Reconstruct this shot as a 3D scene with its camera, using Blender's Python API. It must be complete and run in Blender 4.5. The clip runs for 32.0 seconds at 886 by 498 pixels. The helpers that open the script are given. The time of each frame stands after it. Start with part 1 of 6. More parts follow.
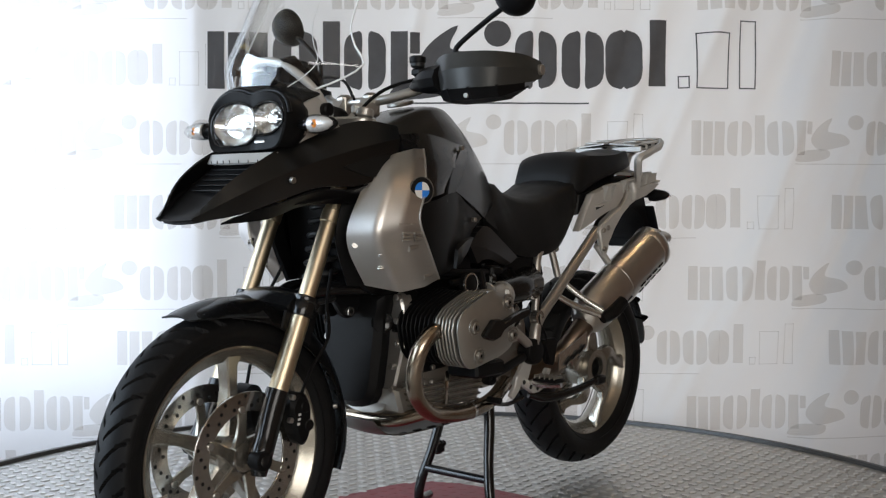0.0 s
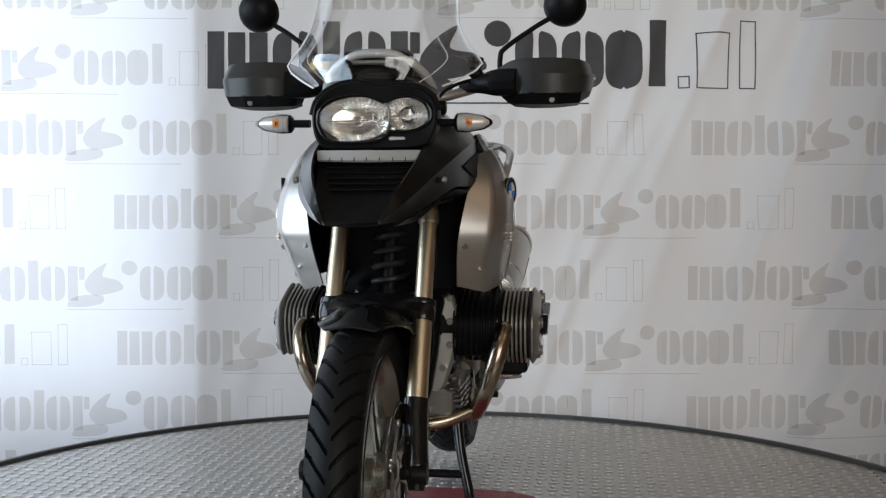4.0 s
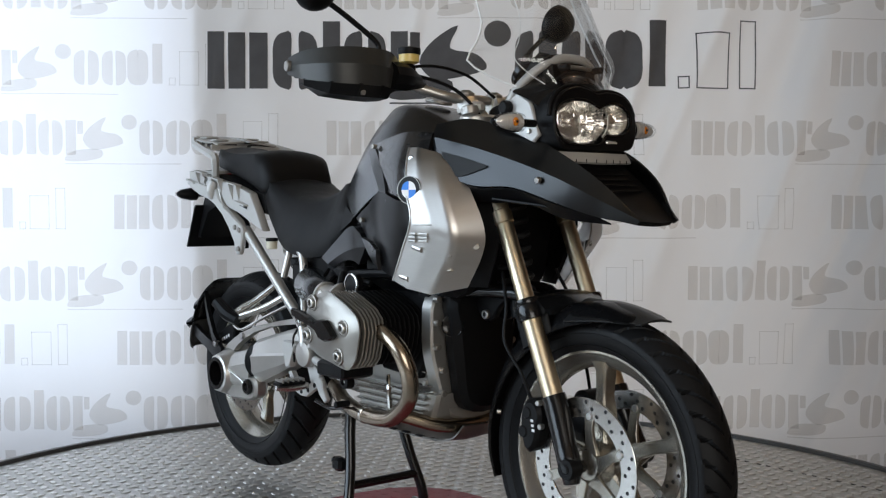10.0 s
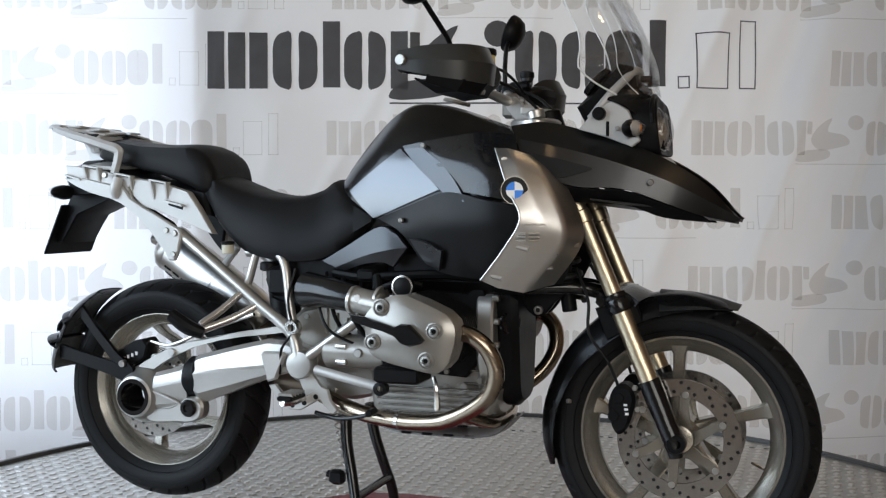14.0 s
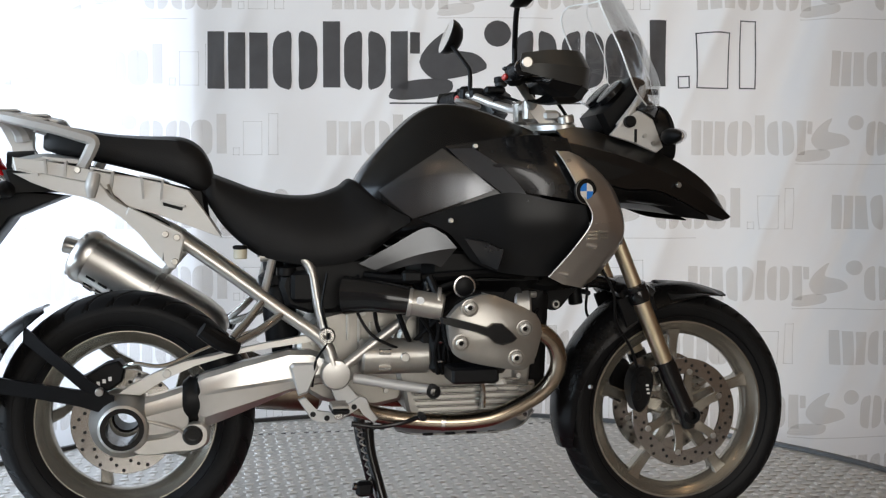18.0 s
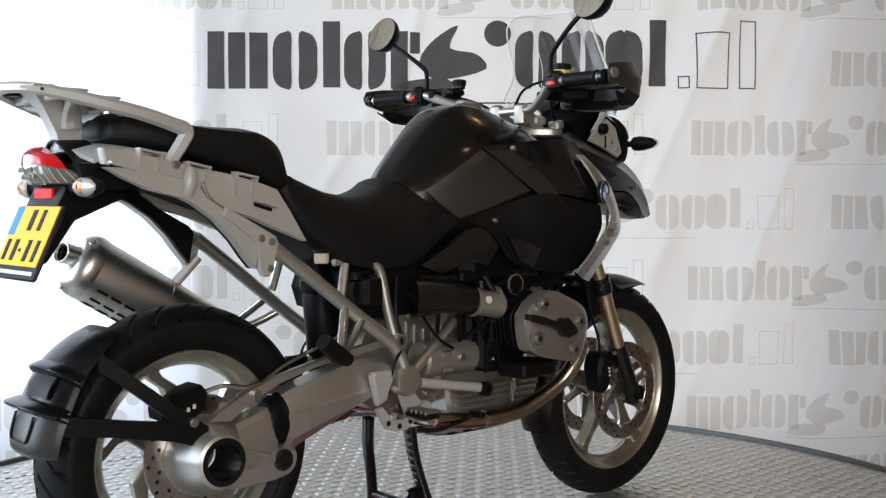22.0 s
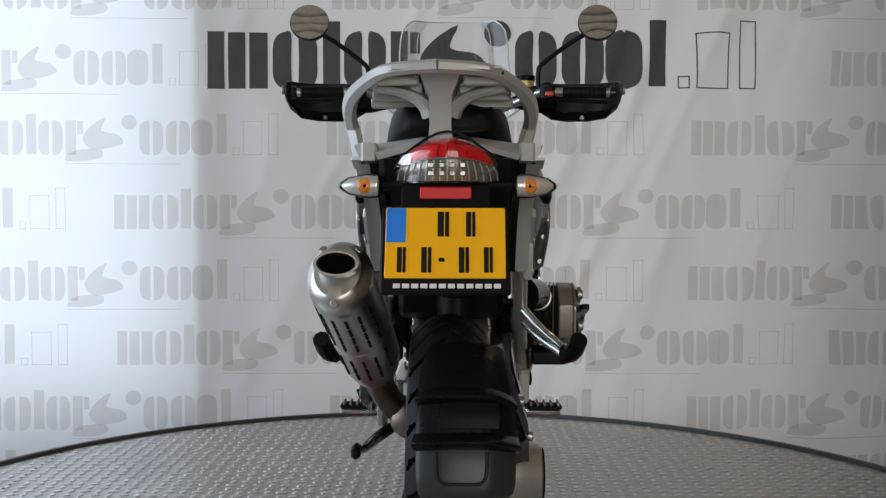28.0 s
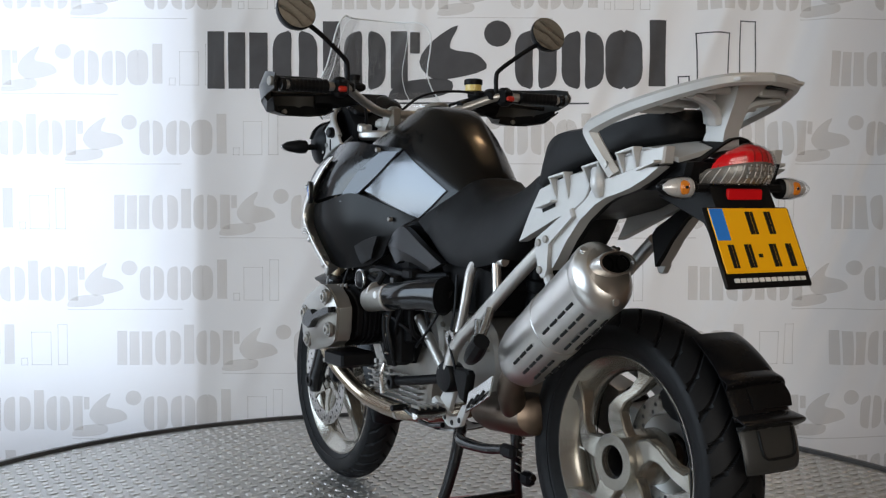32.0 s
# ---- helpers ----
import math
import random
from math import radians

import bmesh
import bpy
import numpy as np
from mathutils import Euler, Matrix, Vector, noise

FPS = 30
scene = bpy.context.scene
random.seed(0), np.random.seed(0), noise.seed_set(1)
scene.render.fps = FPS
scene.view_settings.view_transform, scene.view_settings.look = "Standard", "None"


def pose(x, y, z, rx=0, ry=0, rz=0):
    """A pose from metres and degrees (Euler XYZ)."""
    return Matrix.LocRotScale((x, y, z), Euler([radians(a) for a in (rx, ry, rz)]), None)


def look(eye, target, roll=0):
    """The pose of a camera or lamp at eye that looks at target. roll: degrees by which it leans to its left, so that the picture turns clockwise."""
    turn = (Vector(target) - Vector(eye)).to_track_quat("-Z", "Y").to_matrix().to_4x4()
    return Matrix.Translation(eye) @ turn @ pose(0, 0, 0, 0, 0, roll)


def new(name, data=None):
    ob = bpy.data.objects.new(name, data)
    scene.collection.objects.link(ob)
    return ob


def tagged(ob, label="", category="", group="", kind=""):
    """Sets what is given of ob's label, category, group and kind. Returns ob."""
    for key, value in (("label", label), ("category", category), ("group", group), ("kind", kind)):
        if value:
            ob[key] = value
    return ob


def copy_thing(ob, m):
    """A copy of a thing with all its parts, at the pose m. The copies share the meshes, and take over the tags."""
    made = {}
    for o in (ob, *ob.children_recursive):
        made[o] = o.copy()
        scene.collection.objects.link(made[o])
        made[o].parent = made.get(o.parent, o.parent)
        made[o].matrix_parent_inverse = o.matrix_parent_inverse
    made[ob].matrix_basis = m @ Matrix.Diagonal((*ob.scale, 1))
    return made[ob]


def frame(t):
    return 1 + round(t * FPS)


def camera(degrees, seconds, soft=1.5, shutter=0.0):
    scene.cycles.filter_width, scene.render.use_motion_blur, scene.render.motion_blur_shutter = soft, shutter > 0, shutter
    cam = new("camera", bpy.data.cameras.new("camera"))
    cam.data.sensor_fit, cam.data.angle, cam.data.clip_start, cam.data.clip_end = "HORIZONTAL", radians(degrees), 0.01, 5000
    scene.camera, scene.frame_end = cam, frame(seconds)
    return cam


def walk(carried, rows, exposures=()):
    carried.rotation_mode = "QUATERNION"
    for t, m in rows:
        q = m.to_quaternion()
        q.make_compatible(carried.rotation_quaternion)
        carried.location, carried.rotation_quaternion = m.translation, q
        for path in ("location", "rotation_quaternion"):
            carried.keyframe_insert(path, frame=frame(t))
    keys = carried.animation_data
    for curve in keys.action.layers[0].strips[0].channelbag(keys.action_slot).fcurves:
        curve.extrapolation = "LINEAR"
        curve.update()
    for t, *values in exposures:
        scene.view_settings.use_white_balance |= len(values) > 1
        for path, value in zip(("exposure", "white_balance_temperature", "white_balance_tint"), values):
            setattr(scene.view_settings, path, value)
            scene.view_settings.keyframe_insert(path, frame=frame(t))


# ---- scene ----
cam = camera(44.48, 32.0, soft=1.25)
EYE = pose(0, -3.008, 0.921, 90 - 2.395, -0.125, -0.474)
walk(cam, [(0, EYE), (32, EYE)], exposures=[(0, 0.18), (1.5, 0.13), (3, -0.07), (6, -0.24), (9, -0.2), (12, -0.11), (14, 0.0), (17, 0.22), (20, 0.36), (23, 0.44), (25, 0.28), (27, -0.12), (28, -0.34), (30, -0.24), (32, -0.08)])

# heading of the turntable, in degrees, every two seconds
HEADING = (-130.48, -114.44, -98.42, -82.46, -66.58, -50.80, -35.16, -19.62, -4.15, 11.28, 26.72, 42.19, 57.67, 73.14, 88.58, 103.99, 119.37)
BIKE_X, BIKE_Y = -0.818, -0.051      # the machine's rear axle on the turntable

# ------------------------------------------------------------------ light
world = bpy.data.worlds.new("world")
scene.world = world
world.use_nodes = True
wn = world.node_tree.nodes
sky = wn.new("ShaderNodeTexSky")
sky.sky_type, sky.sun_disc, sky.sun_elevation, sky.sun_rotation = "NISHITA", False, radians(38), radians(-60)
world.node_tree.links.new(sky.outputs[0], wn["Background"].inputs[0])
wn["Background"].inputs[1].default_value = 0.1


def area_lamp(name, eye, target, w, h, power, colour):
    data = bpy.data.lights.new(name, "AREA")
    data.shape, data.size, data.size_y, data.energy, data.color = "RECTANGLE", w, h, power, colour
    ob = new(name, data)
    ob.matrix_world = look(eye, target)
    return ob


# daylight of the shop window on the left and of the window behind the cloth's left part
area_lamp("window_light_side", (-4.44, -1.9, 1.75), (0, -1.5, 0.9), 5.0, 3.1, 264, (0.69, 0.84, 1.0))
area_lamp("window_light_back", (-2.78, 2.22, 1.42), (-2.78, 0, 1.42), 3.3, 2.8, 98, (0.71, 0.83, 1.0))
# added fill behind the rest of the cloth, no known source there
area_lamp("cloth_fill_light", (0.36, 2.22, 1.1), (0.36, 0, 1.1), 2.8, 2.7, 17.5, (1.0, 0.98, 0.95))
# added warm fill from behind the camera, brightens the machine's near side
area_lamp("front_fill_light", (1.2, -6.4, 1.75), (0.6, 0, 1.2), 3.4, 2.6, 130, (1.0, 0.945, 0.87))

# ------------------------------------------------------------------ materials
def material(name, colour, rough=0.5, metal=0.0, grain=0.0, scale=40.0, bump=0.0, stain=0.0, coat=0.0, spec=0.5, stretch=(1, 1, 1)):
    """A surface with fine grain and broad stains, in object space."""
    m = bpy.data.materials.new(name)
    m.use_nodes = True
    nt = m.node_tree
    b = nt.nodes["Principled BSDF"]
    b.inputs["Base Color"].default_value = (*colour, 1)
    b.inputs["Roughness"].default_value = rough
    b.inputs["Metallic"].default_value = metal
    b.inputs["Coat Weight"].default_value = coat
    b.inputs["Coat Roughness"].default_value = 0.08
    b.inputs["Specular IOR Level"].default_value = spec
    tc = nt.nodes.new("ShaderNodeTexCoord")
    mp = nt.nodes.new("ShaderNodeMapping")
    mp.inputs["Scale"].default_value = stretch
    nt.links.new(tc.outputs["Object"], mp.inputs[0])
    fine = nt.nodes.new("ShaderNodeTexNoise")
    fine.inputs["Scale"].default_value, fine.inputs["Detail"].default_value = scale, 6
    broad = nt.nodes.new("ShaderNodeTexNoise")
    broad.inputs["Scale"].default_value, broad.inputs["Detail"].default_value = max(scale / 12, 1.5), 4
    for tex in (fine, broad):
        nt.links.new(mp.outputs[0], tex.inputs["Vector"])
    if grain or stain:
        mix = nt.nodes.new("ShaderNodeMix")
        mix.data_type = "RGBA"
        mix.inputs[6].default_value = (*[c * (1 - stain) for c in colour], 1)
        mix.inputs[7].default_value = (*[min(1, c * (1 + stain * 0.6)) for c in colour], 1)
        nt.links.new(broad.outputs["Fac"], mix.inputs[0])
        mix2 = nt.nodes.new("ShaderNodeMix")
        mix2.data_type, mix2.blend_type = "RGBA", "OVERLAY"
        mix2.inputs[0].default_value = grain
        nt.links.new(mix.outputs[2], mix2.inputs[6])
        nt.links.new(fine.outputs["Fac"], mix2.inputs[7])
        nt.links.new(mix2.outputs[2], b.inputs["Base Color"])
        rr = nt.nodes.new("ShaderNodeMapRange")
        rr.inputs[3].default_value, rr.inputs[4].default_value = rough * (0.93 if metal > 0.3 else 0.82), rough * (1.08 if metal > 0.3 else 1.2)
        nt.links.new(broad.outputs["Fac"], rr.inputs[0])
        nt.links.new(rr.outputs[0], b.inputs["Roughness"])
    if bump:
        bp = nt.nodes.new("ShaderNodeBump")
        bp.inputs["Strength"].default_value, bp.inputs["Distance"].default_value = bump, 0.002
        nt.links.new(fine.outputs["Fac"], bp.inputs["Height"])
        nt.links.new(bp.outputs[0], b.inputs["Normal"])
    return m


def thin_clear(name, tint=(0.96, 0.97, 0.97), gloss=0.09, most=0.5):
    """A thin clear sheet: what lies behind shows straight through, with a faint mirror on top."""
    m = bpy.data.materials.new(name)
    m.use_nodes = True
    nt = m.node_tree
    nt.nodes.remove(nt.nodes["Principled BSDF"])
    out = nt.nodes["Material Output"]
    clear, shine, mix = nt.nodes.new("ShaderNodeBsdfTransparent"), nt.nodes.new("ShaderNodeBsdfGlossy"), nt.nodes.new("ShaderNodeMixShader")
    clear.inputs[0].default_value, shine.inputs["Roughness"].default_value = (*tint, 1), 0.03
    lw, rng = nt.nodes.new("ShaderNodeFresnel"), nt.nodes.new("ShaderNodeMapRange")
    lw.inputs[0].default_value = 1.35
    rng.inputs[3].default_value, rng.inputs[4].default_value = gloss * 0.4, most
    nt.links.new(lw.outputs[0], rng.inputs[0])
    nt.links.new(rng.outputs[0], mix.inputs[0])
    nt.links.new(clear.outputs[0], mix.inputs[1])
    nt.links.new(shine.outputs[0], mix.inputs[2])
    nt.links.new(mix.outputs[0], out.inputs[0])
    return m


def cloth_material(name, colour, through_share, stain):
    """Printed banner cloth that lets part of the light through from behind."""
    m = bpy.data.materials.new(name)
    m.use_nodes = True
    nt = m.node_tree
    nt.nodes.remove(nt.nodes["Principled BSDF"])
    out = nt.nodes["Material Output"]
    front, back, mix = nt.nodes.new("ShaderNodeBsdfDiffuse"), nt.nodes.new("ShaderNodeBsdfTranslucent"), nt.nodes.new("ShaderNodeMixShader")
    tc, tex, ramp = nt.nodes.new("ShaderNodeTexCoord"), nt.nodes.new("ShaderNodeTexNoise"), nt.nodes.new("ShaderNodeMix")
    tex.inputs["Scale"].default_value, tex.inputs["Detail"].default_value = 2.2, 5
    ramp.data_type = "RGBA"
    ramp.inputs[6].default_value = (*[c * (1 - stain) for c in colour], 1)
    ramp.inputs[7].default_value = (*colour, 1)
    weave, bp = nt.nodes.new("ShaderNodeTexNoise"), nt.nodes.new("ShaderNodeBump")
    weave.inputs["Scale"].default_value = 420
    bp.inputs["Strength"].default_value, bp.inputs["Distance"].default_value = 0.12, 0.001
    nt.links.new(tc.outputs["Object"], tex.inputs["Vector"])
    nt.links.new(tc.outputs["Object"], weave.inputs["Vector"])
    nt.links.new(weave.outputs["Fac"], bp.inputs["Height"])
    nt.links.new(tex.outputs["Fac"], ramp.inputs[0])
    for s in (front, back):
        nt.links.new(ramp.outputs[2], s.inputs[0])
        nt.links.new(bp.outputs[0], s.inputs["Normal"])
    mix.inputs[0].default_value = through_share
    nt.links.new(front.outputs[0], mix.inputs[1])
    nt.links.new(back.outputs[0], mix.inputs[2])
    nt.links.new(mix.outputs[0], out.inputs[0])
    return m


CLOTH = cloth_material("banner_cloth", (0.80, 0.785, 0.78), 0.42, 0.07)


def ink_film(name, tint, cover):
    """A printed film: the cloth under it shows through, tinted."""
    m = bpy.data.materials.new(name)
    m.use_nodes = True
    nt = m.node_tree
    nt.nodes.remove(nt.nodes["Principled BSDF"])
    film, body, mix = nt.nodes.new("ShaderNodeBsdfTransparent"), nt.nodes.new("ShaderNodeBsdfDiffuse"), nt.nodes.new("ShaderNodeMixShader")
    film.inputs[0].default_value, body.inputs[0].default_value = (*tint, 1), (*[t * 0.8 for t in tint], 1)
    tc, tex, rng = nt.nodes.new("ShaderNodeTexCoord"), nt.nodes.new("ShaderNodeTexNoise"), nt.nodes.new("ShaderNodeMapRange")
    tex.inputs["Scale"].default_value, tex.inputs["Detail"].default_value = 9, 5
    rng.inputs[3].default_value, rng.inputs[4].default_value = cover * 0.6, cover * 1.4
    nt.links.new(tc.outputs["Object"], tex.inputs["Vector"])
    nt.links.new(tex.outputs["Fac"], rng.inputs[0])
    nt.links.new(rng.outputs[0], mix.inputs[0])
    nt.links.new(film.outputs[0], mix.inputs[1])
    nt.links.new(body.outputs[0], mix.inputs[2])
    nt.links.new(mix.outputs[0], nt.nodes["Material Output"].inputs[0])
    return m


INK_DARK = ink_film("dark_ink", (0.15, 0.146, 0.148), 0.5)
INK_PALE = ink_film("pale_ink", (0.885, 0.866, 0.845), 0.11)
INK_LINE = ink_film("line_ink", (0.22, 0.22, 0.23), 0.3)
INK_FAINT = ink_film("faint_line_ink", (0.90, 0.89, 0.875), 0.1)
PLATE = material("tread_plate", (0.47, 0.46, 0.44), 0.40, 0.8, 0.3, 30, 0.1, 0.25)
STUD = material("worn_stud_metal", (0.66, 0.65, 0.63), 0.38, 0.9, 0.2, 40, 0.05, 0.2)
RED_PLATE = material("red_tread_plate", (0.22, 0.03, 0.038), 0.5, 0.0, 0.3, 30, 0.1, 0.2)
RUBBER_EDGE = material("edge_rubber", (0.035, 0.033, 0.032), 0.42, 0, 0.2, 60, 0.1, 0.3)
CONCRETE = material("concrete", (0.16, 0.12, 0.09), 0.8, 0, 0.4, 14, 0.3, 0.25)
PLASTER = material("plaster", (0.15, 0.088, 0.052), 0.85, 0, 0.15, 25, 0.1, 0.1)
TIMBER = material("ceiling_timber", (0.38, 0.31, 0.23), 0.6, 0, 0.5, 12, 0.2, 0.2, stretch=(8, 1, 1))
GALV = material("lamp_metal", (0.6, 0.6, 0.58), 0.35, 1)

PAINT = material("charcoal_metallic_paint", (0.0105, 0.0104, 0.0104), 0.25, 0.6, 0.04, 300, 0.0, 0.02, coat=0.28, spec=0.22)
PAINT_BLACK = material("black_gloss_paint", (0.009, 0.009, 0.0095), 0.26, 0.2, 0.04, 300, 0.0, 0.02, coat=0.5, spec=0.3)
PAINT_SATIN = material("satin_grey_metallic_paint", (0.118, 0.121, 0.127), 0.23, 0.92, 0.05, 200, 0.0, 0.03, coat=0.12)
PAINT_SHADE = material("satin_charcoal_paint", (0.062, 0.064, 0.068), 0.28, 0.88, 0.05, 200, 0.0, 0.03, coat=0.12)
BLACK = material("black_moulded_plastic", (0.0055, 0.0055, 0.006), 0.42, 0, 0.2, 160, 0.15, 0.1, spec=0.13)
BLACK_GLOSS = material("black_gloss_enamel", (0.007, 0.007, 0.0075), 0.2, 0, 0.1, 80, 0, 0.1, coat=0.25, spec=0.3)
GREY_PLASTIC = material("grey_black_plastic", (0.019, 0.0195, 0.02), 0.40, 0, 0.2, 160, 0.15, 0.1, spec=0.22)
VINYL = material("seat_vinyl", (0.0085, 0.0085, 0.009), 0.5, 0, 0.2, 300, 0.25, 0.1, spec=0.16)
TYRE = material("tyre_rubber", (0.0085, 0.0085, 0.009), 0.5, 0, 0.3, 120, 0.2, 0.35, spec=0.14)
GOLD = material("champagne_anodised_tube", (0.66, 0.56, 0.40), 0.36, 1, 0.05, 60, 0, 0.05)
RIM = material("champagne_grey_wheel", (0.37, 0.345, 0.30), 0.25, 0.85, 0.05, 50, 0, 0.08)
ALU = material("cast_aluminium", (0.54, 0.53, 0.51), 0.25, 0.92, 0.06, 60, 0.0, 0.1)
ALU_DARK = material("cast_magnesium_grey", (0.33, 0.312, 0.285), 0.33, 0.72, 0.06, 60, 0.0, 0.1)
ENGINE = material("cast_engine_alloy", (0.39, 0.372, 0.342), 0.34, 0.68, 0.1, 60, 0.05, 0.14)
SILVER = material("silver_lacquer", (0.50, 0.492, 0.475), 0.45, 0.3, 0.04, 60, 0, 0.05, spec=0.35)
SATIN_ALLOY = material("satin_alloy", (0.52, 0.505, 0.48), 0.36, 0.85, 0.05, 50, 0, 0.06)
BRUSHED = material("brushed_steel_panel", (0.62, 0.60, 0.575), 0.38, 1, 0.06, 90, 0.0, 0.06, stretch=(1, 1, 6))
STEEL = material("polished_steel", (0.60, 0.58, 0.55), 0.15, 1, 0.1, 60, 0, 0.12)
HEADER_PIPE = material("heat_tinted_steel", (0.40, 0.33, 0.255), 0.24, 1, 0.1, 12, 0, 0.3)
MUFFLER_STEEL = material("muffler_steel", (0.62, 0.60, 0.57), 0.33, 1, 0.08, 30, 0.0, 0.1)
LAMP_BOWL = material("lamp_bowl", (0.90, 0.89, 0.865), 0.19, 0.95)
# the tank's charcoal paint, lightened for the light that falls on the beak sides
PAINT_LIT = material("lit_charcoal_paint", (0.040, 0.0405, 0.0415), 0.29, 0.9, 0.04, 300, 0.0, 0.02, coat=0.15, spec=0.2)
LIP_GREY = material("pale_lip_lacquer", (0.42, 0.415, 0.40), 0.4, 0.2, 0.05, 60, 0, 0.05)
SHROUD = material("satin_black_shroud", (0.0075, 0.0076, 0.008), 0.32, 0.1, 0.1, 160, 0.04, 0.06, spec=0.18)
GUARD_BLACK = material("satin_guard_black", (0.0055, 0.0055, 0.006), 0.27, 0, 0.1, 120, 0.03, 0.06, spec=0.2)
GUARD_PLATE = material("scuffed_dark_plate", (0.16, 0.155, 0.148), 0.38, 0.85, 0.15, 25, 0.0, 0.25)
LAMP_WHITE = material("lamp_inner", (0.72, 0.705, 0.68), 0.25, 0.4)
CHROME = material("chrome", (0.78, 0.78, 0.77), 0.06, 1)
MIRROR = material("mirror_glass", (0.86, 0.87, 0.86), 0.015, 1)
DISC = material("brake_disc_steel", (0.50, 0.48, 0.455), 0.20, 1, 0.1, 90, 0.0, 0.1)
BOLT = material("zinc_bolt", (0.46, 0.45, 0.43), 0.36, 1)
YELLOW = material("yellow_plate", (1.0, 0.48, 0.004), 0.45, 0, 0.05, 60, 0, 0.05, spec=0.3)
BLUE = material("blue_print", (0.03, 0.22, 0.75), 0.4, spec=0.3)
WHITE = material("white_enamel", (0.78, 0.78, 0.77), 0.3)
INK = material("black_print", (0.008, 0.008, 0.008), 0.5, spec=0.2)
# unreflecting black for the darkness inside the tail pipe
BORE_DARK = material("bore_dark", (0.003, 0.003, 0.003), 0.9, spec=0.03)
GUARD_GREY = material("satin_guard_grey", (0.040, 0.0405, 0.039), 0.34, 0.2, 0.08, 120, 0.05, 0.06, spec=0.35)
RED_LENS = material("red_lens", (0.62, 0.006, 0.010), 0.3, 0, spec=0.25)
RED_DARK = material("dark_red_rib", (0.22, 0.004, 0.006), 0.3, 0, spec=0.25)
LAMP_GREY = material("tail_lamp_bowl", (0.34, 0.33, 0.305), 0.22, 0.6)
RED_SWITCH = material("red_switch_plastic", (0.52, 0.025, 0.012), 0.35)
AMBER = material("amber_bulb", (0.85, 0.26, 0.02), 0.2, 0, coat=0.4)
FLUID = material("brake_fluid_pot", (0.76, 0.57, 0.17), 0.3, 0, coat=0.1)
CREAM = material("cream_pot", (0.58, 0.54, 0.42), 0.35)
DULL_PIPE = material("sooty_steel", (0.20, 0.155, 0.12), 0.38, 1, 0.2, 20, 0, 0.35)
CLEAR = thin_clear("clear_screen", (0.986, 0.989, 0.989), 0.10, 0.35)
LENS = thin_clear("clear_lens", (0.97, 0.97, 0.97), 0.05, 0.35)
# near-white colour that stands for highlights on the clear screen's edge and creases
SCREEN_GLINT = material("screen_glint", (0.80, 0.82, 0.82), 0.25, 0, spec=0.6)
GLOW = bpy.data.materials.new("lamp_glow")
GLOW.use_nodes = True
GLOW.node_tree.nodes["Principled BSDF"].inputs["Emission Color"].default_value = (1, 0.66, 0.36, 1)
GLOW.node_tree.nodes["Principled BSDF"].inputs["Emission Strength"].default_value = 40


# ------------------------------------------------------------------ mesh tools
def part(name, bm, mat, parent=None, label="", sharp=35):
    """Links a bmesh as one mesh object, under a thing or a part when given."""
    me = bpy.data.meshes.new(name)
    bmesh.ops.recalc_face_normals(bm, faces=bm.faces)
    bm.to_mesh(me)
    bm.free()
    for f in me.polygons:
        f.use_smooth = True
    me.set_sharp_from_angle(angle=radians(sharp))
    me.materials.append(mat)
    ob = new(name, me)
    ob.parent = parent
    if label:
        ob["label"] = label
    return ob


def thing(name, label, category, group="", kind=""):
    return tagged(new(name), label, category, group, kind)


def spline(pts, n):
    """A smooth run of points through pts, n steps a piece (any number of components)."""
    p = np.array(pts, float)
    if len(p) == 2:
        return [p[0] + (p[1] - p[0]) * k / n for k in range(n + 1)]
    q = np.vstack([2 * p[0] - p[1], p, 2 * p[-1] - p[-2]])
    out = []
    for i in range(1, len(q) - 2):
        a, b, c, d = q[i - 1:i + 3]
        for k in range(n):
            t = k / n
            out.append(0.5 * (2 * b + (c - a) * t + (2 * a - 5 * b + 4 * c - d) * t * t + (3 * b - a - 3 * c + d) * t ** 3))
    out.append(p[-1])
    return out


def loft(bm, rings, caps=True, closed=True):
    """Joins rings of equal length with quads."""
    vs = [[bm.verts.new(p) for p in r] for r in rings]
    n = len(vs[0])
    for a, b in zip(vs, vs[1:]):
        for i in range(n if closed else n - 1):
            bm.faces.new((a[i], a[(i + 1) % n], b[(i + 1) % n], b[i]))
    if caps and closed:
        bm.faces.new(vs[0])
        bm.faces.new(vs[-1][::-1])
    return bm


def tube(bm, pts, r, n=12, steps=6, flat=1.0):
    """A round rod along a smooth path; r is one radius or one a point."""
    rs = [r] * len(pts) if isinstance(r, (int, float)) else list(r)
    path = spline([(*p, q) for p, q in zip(pts, rs)], 1 if len(pts) == 2 else steps)
    xyz = [Vector(p[:3]) for p in path]
    rings, up = [], None
    for i, p in enumerate(xyz):
        d = (xyz[min(i + 1, len(xyz) - 1)] - xyz[max(i - 1, 0)]).normalized()
        if up is None:
            up = d.cross(Vector((0, 0, 1)) if abs(d.z) < 0.9 else Vector((1, 0, 0))).normalized()
        up = (up - d * up.dot(d)).normalized()
        side = d.cross(up)
        rings.append([p + (up * math.cos(a) + side * math.sin(a) * flat) * path[i][3] for a in (2 * math.pi * k / n for k in range(n))])
    return loft(bm, rings)


